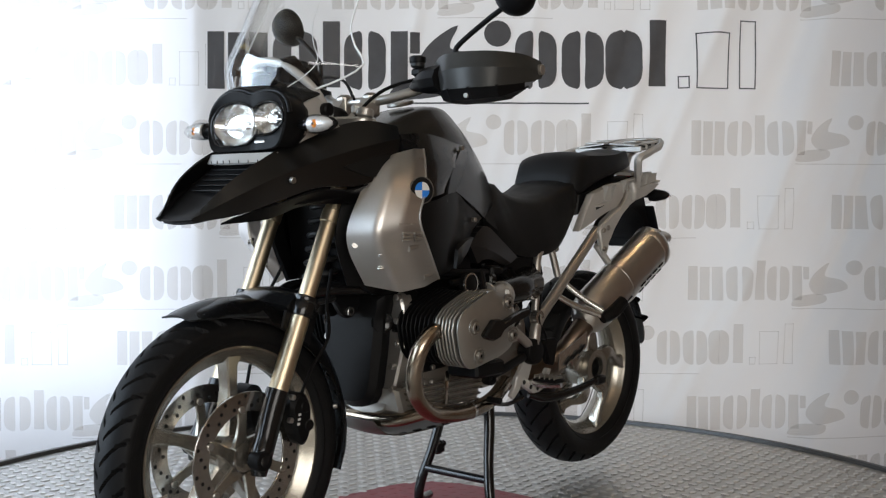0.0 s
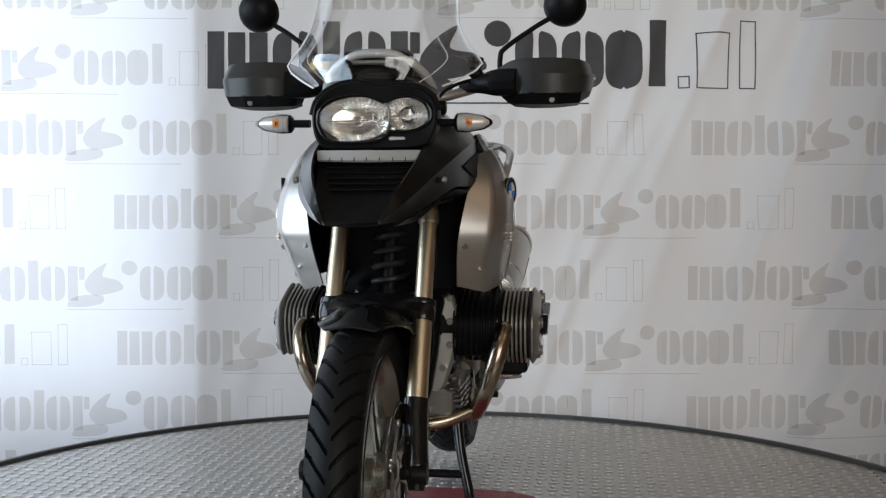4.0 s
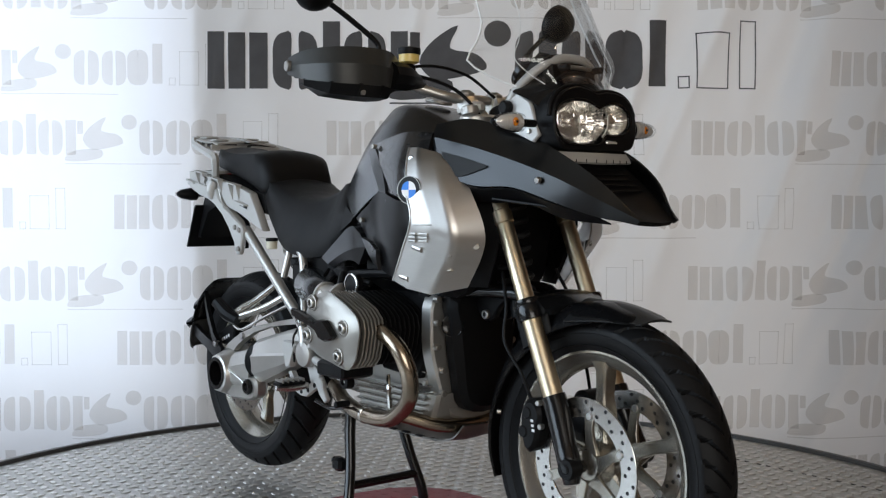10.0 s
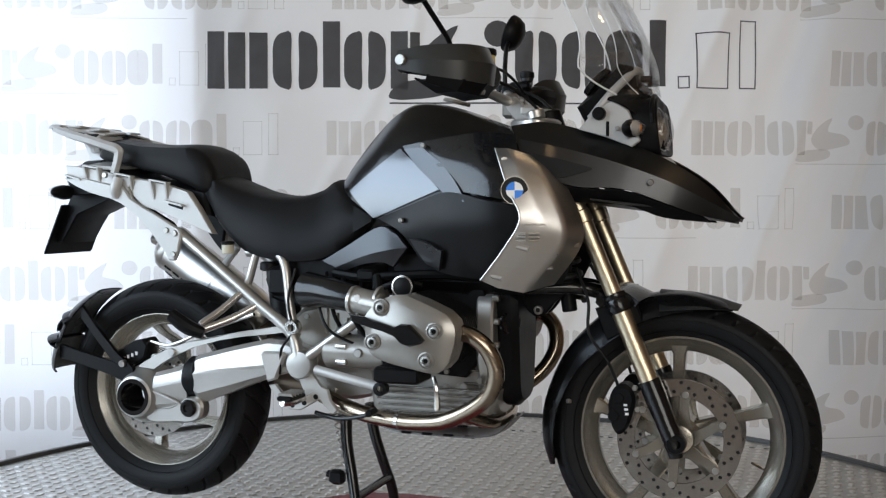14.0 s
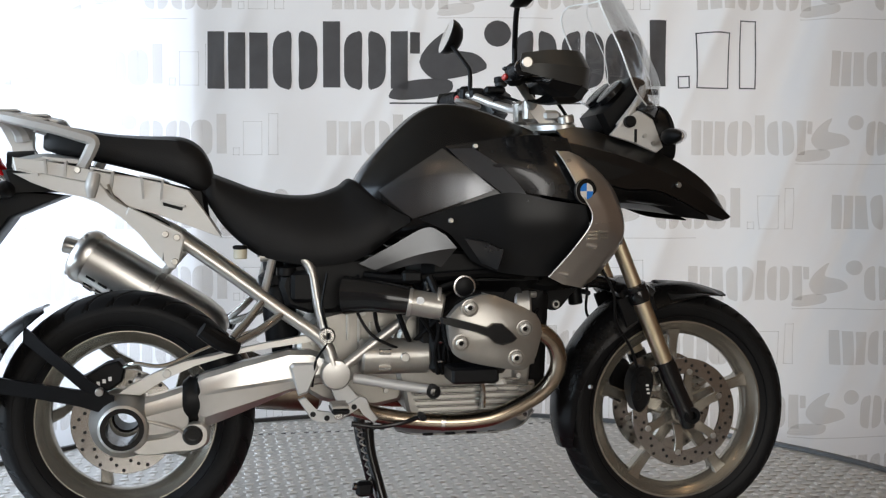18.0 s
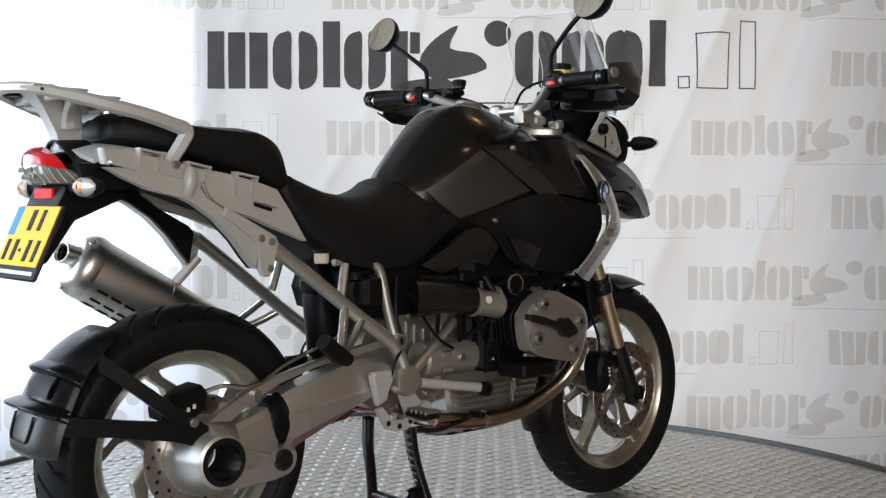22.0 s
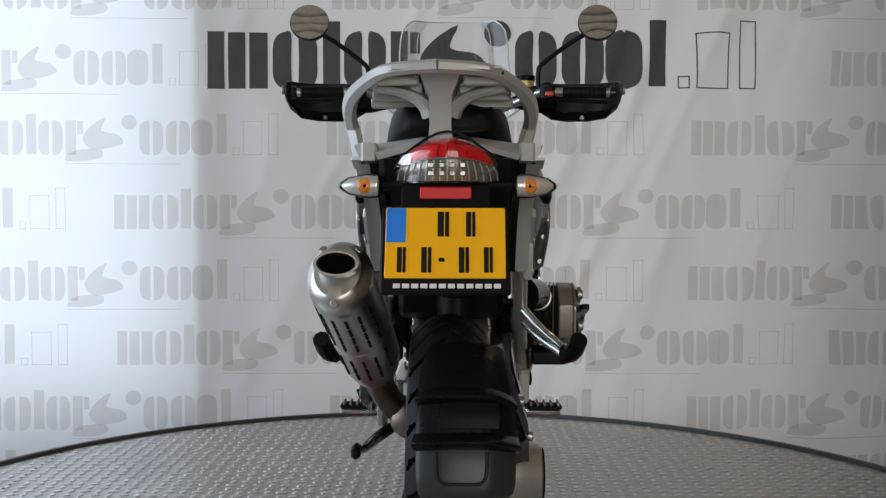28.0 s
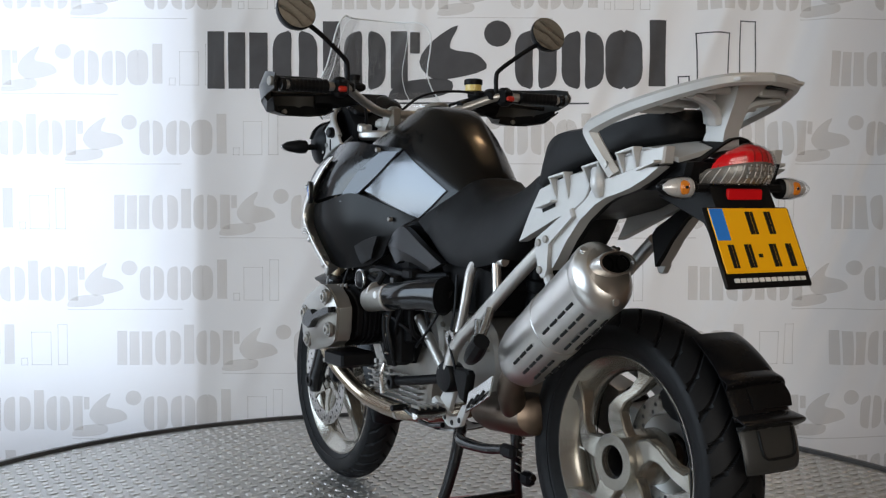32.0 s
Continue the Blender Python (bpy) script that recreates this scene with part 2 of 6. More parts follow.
def lathe(bm, profile, m=Matrix(), n=32, closed=False):
    """Turns (radius, height) pairs round the local z axis of m."""
    rings = [[m @ Vector((r * math.cos(2 * math.pi * k / n), r * math.sin(2 * math.pi * k / n), h)) for k in range(n)] for r, h in profile]
    if closed:
        rings.append(rings[0])
        loft(bm, rings, caps=False)
        bmesh.ops.remove_doubles(bm, verts=bm.verts, dist=1e-6)
        return bm
    return loft(bm, rings)


def along(a, b):
    """A pose at a whose z axis points to b."""
    return Matrix.Translation(a) @ (Vector(b) - Vector(a)).to_track_quat("Z", "Y").to_matrix().to_4x4()


def rod(bm, a, b, r, n=20, bevel=0.15):
    """A cylinder from a to b with softened ends."""
    h, e = (Vector(b) - Vector(a)).length, r * bevel
    return lathe(bm, [(r - e, 0), (r, e), (r, h - e), (r - e, h)], along(a, b), n)


SIDE = Matrix(((1, 0, 0, 0), (0, 0, 1, 0), (0, 1, 0, 0), (0, 0, 0, 1)))     # outline (x, z) with depth along y
FACE = Matrix(((0, 0, 1, 0), (1, 0, 0, 0), (0, 1, 0, 0), (0, 0, 0, 1)))     # outline (y, z) with depth along x


def prism(bm, outline, d0, d1, m=SIDE, edge=0.004, inset=None):
    """A plate with softened edges: an outline, from depth d0 to d1."""
    o = np.array(outline, float)
    c = o.mean(0)
    def ring(k, d):
        out = []
        for p in o:
            v = p - c
            out.append(m @ Vector((*(c + v * max(0.0, 1 - k / max(np.linalg.norm(v), 1e-6))), d)))
        return out
    s = 1 if d1 > d0 else -1
    e = edge if inset is None else inset
    return loft(bm, [ring(e, d0), ring(0, d0 + s * edge), ring(0, d1 - s * edge), ring(e, d1)])


def smooth_outline(pts, n=4):
    p = spline(list(pts) + [pts[0], pts[1], pts[2]], n)
    return [tuple(q) for q in p[n:n + n * len(pts)]]


def straight(pts, n):
    """Points on straight lines through pts, n steps a piece."""
    p = np.array(pts, float)
    return [p[i] + (p[i + 1] - p[i]) * k / n for i in range(len(p) - 1) for k in range(n)] + [p[-1]]


def shell(bm, rows, thick=0.004, n=6, inward=None, facet=""):
    """A curved sheet of some thickness through a grid of points."""
    grid = [(straight if "r" in facet else spline)(r, n) for r in rows]
    cols = [(straight if "c" in facet else spline)([g[i] for g in grid], n) for i in range(len(grid[0]))]
    a = np.array(cols)
    du, dv = np.gradient(a, axis=0), np.gradient(a, axis=1)
    nn = np.cross(du, dv)
    nn /= np.maximum(np.linalg.norm(nn, axis=2, keepdims=True), 1e-9)
    if inward is not None:
        sign = np.sign(((np.array(inward) - a) * nn).sum(2).mean())
        nn *= sign if sign else 1
    b = a + nn * thick
    nu, nv = a.shape[:2]
    va = [[bm.verts.new(p) for p in r] for r in a]
    vb = [[bm.verts.new(p) for p in r] for r in b]
    for i in range(nu - 1):
        for j in range(nv - 1):
            bm.faces.new((va[i][j], va[i + 1][j], va[i + 1][j + 1], va[i][j + 1]))
            bm.faces.new((vb[i][j], vb[i][j + 1], vb[i + 1][j + 1], vb[i + 1][j]))
    edge = [(i, 0) for i in range(nu)] + [(nu - 1, j) for j in range(1, nv)] + [(i, nv - 1) for i in range(nu - 2, -1, -1)] + [(0, j) for j in range(nv - 2, 0, -1)]
    for (i, j), (k, l) in zip(edge, edge[1:] + edge[:1]):
        bm.faces.new((va[i][j], vb[i][j], vb[k][l], va[k][l]))
    return bm


def box(bm, c, size, bevel=0.004, m=Matrix()):
    """A block with softened edges."""
    x, y, z = [s / 2 for s in size]
    e = min(bevel, x * 0.8, y * 0.8, z * 0.8)
    def ring(kx, ky, h):
        return [m @ (Vector(c) + Vector(p)) for p in ((-kx + e, -ky, h), (kx - e, -ky, h), (kx, -ky + e, h), (kx, ky - e, h), (kx - e, ky, h), (-kx + e, ky, h), (-kx, ky - e, h), (-kx, -ky + e, h))]
    return loft(bm, [ring(x - e, y - e, -z), ring(x, y, -z + e), ring(x, y, z - e), ring(x - e, y - e, z)])


def flip(rows):
    """The same points on the other side of the machine."""
    return [[(x, -y, z) for x, y, z in r] for r in rows]


def B():
    return bmesh.new()

# ------------------------------------------------------------------ the hall
def slab(name, x0, x1, y0, y1, z0, z1, mat, label, category):
    ob = part(name, box(B(), ((x0 + x1) / 2, (y0 + y1) / 2, (z0 + z1) / 2), (x1 - x0, y1 - y0, z1 - z0), 0.003), mat)
    return tagged(ob, label, category, kind="structure")


LOW, TOP = -0.34, 3.7
slab("floor", -4.6, 4.6, -6.6, 2.5, LOW - 0.2, LOW, CONCRETE, "grey concrete floor of the showroom", "floor")
slab("wall_east", 4.5, 4.7, -6.6, 2.5, LOW, TOP, PLASTER, "plain warm brown plaster wall", "wall")
for nm, a in (("wall_west_rear", (-4.7, -4.5, 0.62, 2.5, LOW, TOP)), ("wall_west_front", (-4.7, -4.5, -6.6, -4.42, LOW, TOP)),
              ("wall_west_sill", (-4.7, -4.5, -4.42, 0.62, LOW, 0.18)), ("wall_west_lintel", (-4.7, -4.5, -4.42, 0.62, 3.32, TOP)),
              # the baffle is an added unseen upright that cuts the backlight to a crisp edge
              ("north_light_baffle", (-1.088, -1.066, 1.888, 2.34, LOW, TOP)), ("wall_north_end", (4.43, 4.5, 2.14, 2.34, LOW, TOP)), ("wall_north_foot", (-1.066, 4.43, 2.14, 2.34, LOW, -0.27)), ("wall_north_head", (-1.066, 4.43, 2.14, 2.34, 3.17, TOP)), ("wall_north_sill", (-4.5, -1.088, 2.14, 2.34, LOW, -0.05)),
              ("wall_north_lintel", (-4.5, -1.088, 2.14, 2.34, 2.85, TOP)),
              ("wall_south_left", (-4.5, -0.6, -6.8, -6.6, LOW, TOP)), ("wall_south_right", (3.0, 4.5, -6.8, -6.6, LOW, TOP)),
              ("wall_south_lintel", (-0.6, 3.0, -6.8, -6.6, 3.1, TOP))):
    slab(nm, *a, PLASTER, "plain warm brown plaster wall", "wall")
bm = box(B(), (0, -2.1, TOP + 0.1), (9.4, 9.4, 0.2), 0.003)
for i in range(46):
    box(bm, (0, -6.5 + i * 0.2, TOP - 0.012), (9.0, 0.13, 0.025), 0.006)
tagged(part("ceiling", bm, TIMBER), "beige slatted timber ceiling", "ceiling", kind="structure")
lamp = thing("ceiling_lamp", "round warm showroom ceiling spotlight", "lamp", "ceiling spotlights")
part("lamp_housing", lathe(B(), [(0.03, 0.3), (0.04, 0.1), (0.1, 0.06), (0.11, 0), (0.1, 0.004), (0.09, 0.03)], n=24), GALV, lamp)
part("bulb", lathe(B(), [(0.085, 0.012), (0.06, 0.002), (0.01, 0.0)], n=24), GLOW, lamp, "glowing warm bulb")
LAMPS = ((2.1, -1.9), (2.7, -4.2), (0.4, -4.6), (1.4, 0.6), (-1.2, -4.9))
lamp.matrix_basis = pose(*LAMPS[0], TOP - 0.32)
for x, y in LAMPS[1:]:
    copy_thing(lamp, pose(x, y, TOP - 0.32))

# ------------------------------------------------------------------ the banner
WALL_Y = 1.85
UNIT = 4.858 / 1917.0               # metres on the cloth for one unit of its print layout


_cr = random.Random(4)
CREASES = []
for _k in range(34):                # slanted pulls, mostly on the right, and a few faint ones elsewhere
    _x = 0.55 + 1.6 * _cr.random() if _k < 24 else -1.9 + 2.4 * _cr.random()
    _z = 0.25 + 1.5 * _cr.random()
    _l, _s = 0.25 + 0.5 * _cr.random(), 0.25 + 0.35 * _cr.random()
    CREASES.append((_x - _l * _s, _z - _l, _x + _l * _s, _z + _l, (0.009 + 0.014 * _cr.random()) * (1 if _k < 24 else 0.45), 0.030 + 0.03 * _cr.random()))


def fold(x, z):
    """How far the hung cloth stands forward: vertical drapes, slanted pulls and small creases."""
    drape = 0.010 * math.sin(2.3 * x + 0.5 * z) + 0.006 * math.sin(6.1 * x - 0.9 * z + 1.0)
    right = 1 / (1 + math.exp(-3.5 * (x - 0.75)))
    pull = right * (0.020 * math.sin(11 * (x - 0.33 * z)) + 0.017 * math.sin(23 * (x - 0.42 * z) + 1.7) * max(0, math.sin(3 * x + 2 * z)))
    left = 0.005 * math.sin(13 * x + 3.5 * z) * max(0, math.sin(2.2 * z + x))
    hem = 0.012 * math.exp(-max(0, z - 0.05) * 4) * math.sin(8 * x)
    crease = 0.010 * (noise.noise(Vector((x * 2.2, z * 1.1, 3))) + 0.4 * noise.noise(Vector((x * 7, z * 3, 9))))
    ridge = 0.0
    for x0, z0, x1, z1, h, w in CREASES:
        dx, dz = x1 - x0, z1 - z0
        n2 = dx * dx + dz * dz
        t = ((x - x0) * dx + (z - z0) * dz) / n2
        if -0.15 < t < 1.15:
            d = ((x - x0) * dz - (z - z0) * dx) / math.sqrt(n2)
            if abs(d) < 4 * w:
                ridge += h * math.exp(-(d / w) ** 2) * max(0.0, min(1.0, (t + 0.15) * 4, (1.15 - t) * 4))
    return drape + pull + left + hem + crease + ridge


def sheet(bm, x0, x1, z0, z1, nx, nz, off, cut=None):
    vs = {}
    for i in range(nx + 1):
        for j in range(nz + 1):
            x, z = x0 + (x1 - x0) * i / nx, z0 + (z1 - z0) * j / nz
            if cut:
                x, z = cut(x, z)
            vs[i, j] = bm.verts.new((x, WALL_Y - fold(x, z) - off, z))
    for i in range(nx):
        for j in range(nz):
            bm.faces.new((vs[i, j], vs[i + 1, j], vs[i + 1, j + 1], vs[i, j + 1]))


cloth = B()
sheet(cloth, -3.6, 3.6, LOW + 0.01, 3.2, 480, 200, 0)
banner = part("backdrop", cloth, CLOTH)
tagged(banner, "white hanging banner cloth with pale grey repeated print, softly creased", "banner", kind="structure")


def at(u, v):
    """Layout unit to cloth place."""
    d = (u - 784) * UNIT, (441 - v) * UNIT
    return d[0] * 1.0 + 0.0402 + d[1] * 0.002, 0.718 + d[1] * 1.0035 + d[0] * 0.002


def blot(bm, pts, n=3):
    """A filled patch with a rounded outline, laid on the cloth as strips."""
    o = [at(*p) for p in smooth_outline(pts, n)]
    zs = [p[1] for p in o]
    lo, hi = min(zs) + 1e-4, max(zs) - 1e-4
    prev = None
    for k in range(25):
        z = lo + (hi - lo) * k / 24
        xs = sorted(a[0] + (b[0] - a[0]) * (z - a[1]) / (b[1] - a[1]) for a, b in zip(o, o[1:] + o[:1]) if (a[1] <= z) != (b[1] <= z))
        if len(xs) < 2:
            continue
        row = [bm.verts.new((xs[0] + (xs[-1] - xs[0]) * i / 12, WALL_Y - 0.004 - fold(xs[0] + (xs[-1] - xs[0]) * i / 12, z), z)) for i in range(13)]
        if prev:
            for i in range(12):
                bm.faces.new((prev[i], prev[i + 1], row[i + 1], row[i]))
        prev = row


def bar(bm, u0, v0, u1, v1):
    (x0, z0), (x1, z1) = at(u0, v1), at(u1, v0)
    sheet(bm, x0, x1, z0, z1, max(2, int((x1 - x0) / 0.015)), max(2, int((z1 - z0) / 0.018)), 0.004)


# uprights of the print as shares of its width, with top and bottom as shares of its height
# (left, right, top, bottom, side that is rounded)
STEMS = ((0, 30, .18, 1, 0), (37, 67, .20, 1, 0), (74, 106, .20, 1, 0), (115, 147, .20, .99, -1), (161, 193, .20, .99, 1), (203, 233, .04, .98, 0), (240, 271, .20, .99, -1), (283, 313, .20, .99, 1),
         (322, 352, .18, 1, 0), (356, 373, .20, .5, 0), (540, 571, .20, .98, -1), (582, 613, .20, .98, 1), (622, 654, .20, .98, -1), (664, 696, .20, .98, 1), (699, 732, .18, .98, -1), (732, 763, .18, .98, 1), (776, 806, .02, .96, 0))
LINES = ((826, 846, .82, 1), (857, 917, .2, 1), (936, 966, .02, 1))


def print_mark(u, v, width, height, ink, line_ink):
    """One printed mark: upright bars, a slanting blot with a disc, and thin open frames."""
    k = width / 966
    bm = B()
    for a, b, t0, t1, turned in STEMS:
        u0, u1, v0, v1 = u + a * k, u + b * k, v + t0 * height, v + t1 * height
        if turned:
            flat, bulge = (u1, u0) if turned < 0 else (u0, u1)
            mid_u, e = (flat + bulge) / 2, (v1 - v0)
            blot(bm, [(flat, v0 + .01 * e), (mid_u, v0), (bulge + (flat - bulge) * .16, v0 + .09 * e), (bulge, v0 + .25 * e), (bulge, v0 + .5 * e), (bulge, v1 - .25 * e), (bulge + (flat - bulge) * .16, v1 - .09 * e), (mid_u, v1), (flat, v1 - .01 * e), (flat, v0 + .5 * e)])
        else:
            bar(bm, u0, v0, u1, v1)
    w, h = k, height
    blot(bm, [(u + 372 * w, v + .62 * h), (u + 395 * w, v + .32 * h), (u + 440 * w, v + .1 * h), (u + 425 * w, v + .42 * h), (u + 470 * w, v + .5 * h), (u + 490 * w, v + .72 * h), (u + 430 * w, v + .86 * h), (u + 395 * w, v + .86 * h)])
    blot(bm, [(u + 318 * w, v + 1.1 * h), (u + 345 * w, v + .9 * h), (u + 420 * w, v + .86 * h), (u + 430 * w, v + 1.02 * h), (u + 400 * w, v + 1.12 * h), (u + 340 * w, v + 1.16 * h)])
    blot(bm, [(u + 509 * w + 24 * w * math.cos(a), v + .22 * h - 23 * w * math.sin(a)) for a in (2 * math.pi * i / 8 for i in range(8))], 2)
    ob = part("print", bm, ink, banner)
    bm, e = B(), 2.2 * k
    for a, b, t0, t1 in LINES:
        p, q, r, s = u + a * k, u + b * k, v + t0 * height, v + t1 * height
        bar(bm, p, r, p + e, s), bar(bm, q - e, r, q, s), bar(bm, p, r, q, r + e), bar(bm, p, s - e, q, s)
    bar(bm, u + 320 * k, v + 1.2 * height, u + 670 * k, v + 1.2 * height + e)
    part("print", bm, line_ink, banner)


print_mark(369, 38, 966, 122, INK_DARK, INK_LINE)
for row, (v, starts) in enumerate(((-52, (-54, 588, 1230)), (80, (-176, 1466)), (202, (-64, 578, 1220)), (332, (-438, 204, 846, 1475)), (458, (-64, 578, 1220)), (572, (-438, 208, 852, 1473)),
                                  (688, (-58, 584, 1218)), (795, (-438, 208, 1488)))):
    for u in starts:
        print_mark(u, v, 558, 74, INK_PALE, INK_FAINT)

# ------------------------------------------------------------------ the turntable
turntable = thing("turntable", "round raised turntable decked with aluminium tread plate", "turntable")
R_DECK = 1.70
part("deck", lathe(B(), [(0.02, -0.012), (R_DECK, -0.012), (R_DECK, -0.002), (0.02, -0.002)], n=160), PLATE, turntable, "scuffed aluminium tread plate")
part("rim_band", lathe(B(), [(R_DECK, -0.1), (R_DECK + 0.022, -0.1), (R_DECK + 0.03, -0.01), (R_DECK + 0.022, 0.012), (R_DECK + 0.004, 0.012), (R_DECK, 0.0)], n=160, closed=True), RUBBER_EDGE, turntable, "dark rubber edge band")
part("skirt", lathe(B(), [(R_DECK - 0.05, LOW), (R_DECK - 0.05, -0.013), (R_DECK - 0.08, -0.013), (R_DECK - 0.08, LOW)], n=96, closed=True), BLACK, turntable)


def studs(inside, pitch=0.045):
    """Low raised lozenges of tread plate, turned by a quarter from one to the next."""
    verts, faces = [], []
    n = int(R_DECK / pitch)
    for i in range(-n, n + 1):
        for j in range(-n, n + 1):
            x, y = i * pitch, j * pitch
            if not inside(x, y):
                continue
            a, b = (0.0205, 0.0105) if (i + j) % 2 else (0.0105, 0.0205)
            k = len(verts)
            if a > b:
                low = ((-a, 0), (-a * .5, -b), (a * .5, -b), (a, 0), (a * .5, b), (-a * .5, b))
            else:
                low = ((0, -b), (a, -b * .5), (a, b * .5), (0, b), (-a, b * .5), (-a, -b * .5))
            verts += [(x + p, y + q, -0.002) for p, q in low] + [(x + p * .72, y + q * .72, 0.0010) for p, q in low]
            faces += [(k + m, k + (m + 1) % 6, k + 6 + (m + 1) % 6, k + 6 + m) for m in range(6)] + [tuple(range(k + 6, k + 12))]
    me = bpy.data.meshes.new("tread_stud")
    me.from_pydata(verts, [], faces)
    return me


RXC, RY = 0.73 + BIKE_X, 0.40
in_red = lambda x, y: abs((x - RXC) / .385) ** 3.2 + abs((y - BIKE_Y) / RY) ** 3.2 < 1
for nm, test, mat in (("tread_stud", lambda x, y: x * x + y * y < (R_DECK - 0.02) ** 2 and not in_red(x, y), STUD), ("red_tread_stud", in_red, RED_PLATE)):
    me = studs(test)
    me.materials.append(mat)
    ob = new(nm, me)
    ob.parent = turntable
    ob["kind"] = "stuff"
red_edge = [(RXC + .385 * math.copysign(abs(math.cos(a)) ** .625, math.cos(a)), BIKE_Y + RY * math.copysign(abs(math.sin(a)) ** .625, math.sin(a))) for a in (2 * math.pi * k / 72 for k in range(72))]
part("red_plate", loft(B(), [[(x, y, -.0025) for x, y in red_edge], [(x, y, .0003) for x, y in red_edge]]), RED_PLATE, turntable, "red painted tread plate with rounded corners")
w = math.sqrt(R_DECK ** 2 - 1.40 ** 2) * 2 - 0.02
part("deck_joint", box(B(), (0, 1.40, -0.0012), (w, 0.006, 0.0028), 0.0005), RUBBER_EDGE, turntable)

# ------------------------------------------------------------------ the motorcycle
bike = thing("motorcycle", "charcoal grey adventure touring motorcycle on its centre stand", "motorcycle")
FW, RW = Vector((1.508, 0, 0.338)), Vector((0, 0, 0.372))
TURN = Matrix(((1, 0, 0, 0), (0, 0, -1, 0), (0, 1, 0, 0), (0, 0, 0, 1)))    # local z axis to -y


def tyre(c, r, half, rim_r, pitch_n, parent, seed):
    """A tyre with slanted tread grooves cut into its crown."""
    prof = [(rim_r - 0.006, -half * .62), (rim_r + 0.008, -half * .80), (rim_r + 0.03, -half * .97), (rim_r + (r - rim_r) * .55, -half * 1.0)]
    crown = []
    for k in range(47):
        a = -1 + 2 * k / 46
        crown.append((r - (abs(a) ** 2.2) * (r - rim_r) * 0.34, a * half * 0.96))
    prof = prof + crown + [(p, -h) for p, h in prof[::-1]]
    n = 1080
    rings = []
    for k in range(n):
        th = 2 * math.pi * k / n
        ring = []
        for q, (rad, h) in enumerate(prof):
            w = h / half
            if 4 <= q < 51 and abs(w) < 0.92:
                s = th / (2 * math.pi) * pitch_n
                side = 1 if w > 0 else -1
                pitch = 2 * math.pi * r / pitch_n
                ph = (s + (0.5 if side > 0 else 0) - abs(w) * 1.30) % 1.0
                if min(ph, 1 - ph) * pitch < 0.0042 and abs(w) > 0.05:
                    rad -= 0.009
                ph2 = (s + (0.5 if side > 0 else 0) + 0.30 - abs(w) * 0.35) % 1.0
                if 0.62 < abs(w) < 0.9 and min(ph2, 1 - ph2) * pitch < 0.003:
                    rad -= 0.006
            ring.append((c.x + rad * math.cos(th), c.y + h, c.z + rad * math.sin(th)))
        rings.append(ring)
    bm = B()
    vs = [[bm.verts.new(p) for p in g] for g in rings]
    for a, b in zip(vs, vs[1:] + vs[:1]):
        for i in range(len(a) - 1):
            bm.faces.new((a[i], a[i + 1], b[i + 1], b[i]))
    part("tyre", bm, TYRE, parent, "black grooved road tyre", 40)
    bm = B()
    for s in (-1, 1):                       # raised sidewall bands
        for rr in (rim_r + 0.016, rim_r + (r - rim_r) * 0.5):
            lathe(bm, [(rr - 0.0015, -0.0012), (rr, 0.0015), (rr + 0.0015, -0.0012)], Matrix.Translation((c.x, c.y + s * half * 0.985, c.z)) @ TURN, 96, closed=True)
    part("sidewall_band", bm, TYRE, parent)


def rim(c, rr, half, parent):
    w = half
    prof = [(rr + .012, -w), (rr + .013, -w + .006), (rr + .002, -w + .009), (rr - .010, -w * .55), (rr - .016, 0), (rr - .010, w * .55), (rr + .002, w - .009), (rr + .013, w - .006), (rr + .012, w),
            (rr + .004, w), (rr - .008, w - .012), (rr - .020, w * .55), (rr - .030, w * .2), (rr - .030, -w * .2), (rr - .020, -w * .55), (rr - .008, -w + .012), (rr + .004, -w)]
    part("rim", lathe(B(), prof, Matrix.Translation(c) @ TURN, 96, closed=True), RIM, parent, "champagne grey cast rim")


def spin(c, pts, a):
    """Points given as (radius, offset, y), turned by a degrees round the axle at c."""
    out, t = [], radians(a)
    for r, o, y in pts:
        out.append((c.x + r * math.cos(t) - o * math.sin(t), c.y + y, c.z + r * math.sin(t) + o * math.cos(t)))
    return out


def beam(bm, c, a, stations):
    """A spoke: stations of (radius, offset, half width, y, half depth)."""
    rings = []
    for r, o, hw, y, hd in stations:
        e = min(hw, hd) * .26
        q = [(-hw + e, -hd), (hw - e, -hd), (hw, -hd + e), (hw, hd - e), (hw - e, hd), (-hw + e, hd), (-hw, hd - e), (-hw, -hd + e)]
        rings.append(spin(c, [(r, o + u, y + v) for u, v in q], a))
    return loft(bm, rings)


def perforated_disc(name, c, y, r0, r1, thick, parent, holes, label):
    """A brake disc: a flat ring with bevelled edges and rows of drillings."""
    m = Matrix.Translation((c.x, y, c.z)) @ TURN
    t = thick / 2
    ob = part(name, lathe(B(), [(r0, -t + .001), (r0 + .001, -t), (r1 - .001, -t), (r1, -t + .001), (r1, t - .001), (r1 - .001, t), (r0 + .001, t), (r0, t - .001)], m, 72, closed=True), DISC, parent, label)
    bm = B()
    for k in range(holes * 3):
        a = 2 * math.pi * k / (holes * 3)
        rr = r0 + (r1 - r0) * (.28, .54, .80)[k % 3]
        for q in (-1, 1):
            p = m @ Vector((rr * math.cos(a), rr * math.sin(a), q * (t + .0001)))
            lathe(bm, [(.0044, -.0002), (.0046, .0), (.001, .0001)], Matrix.Translation(p) @ TURN @ Matrix.Rotation(0 if q > 0 else math.pi, 4, "X"), 10)
    part("drilling", bm, INK, ob)["kind"] = "stuff"
    return ob


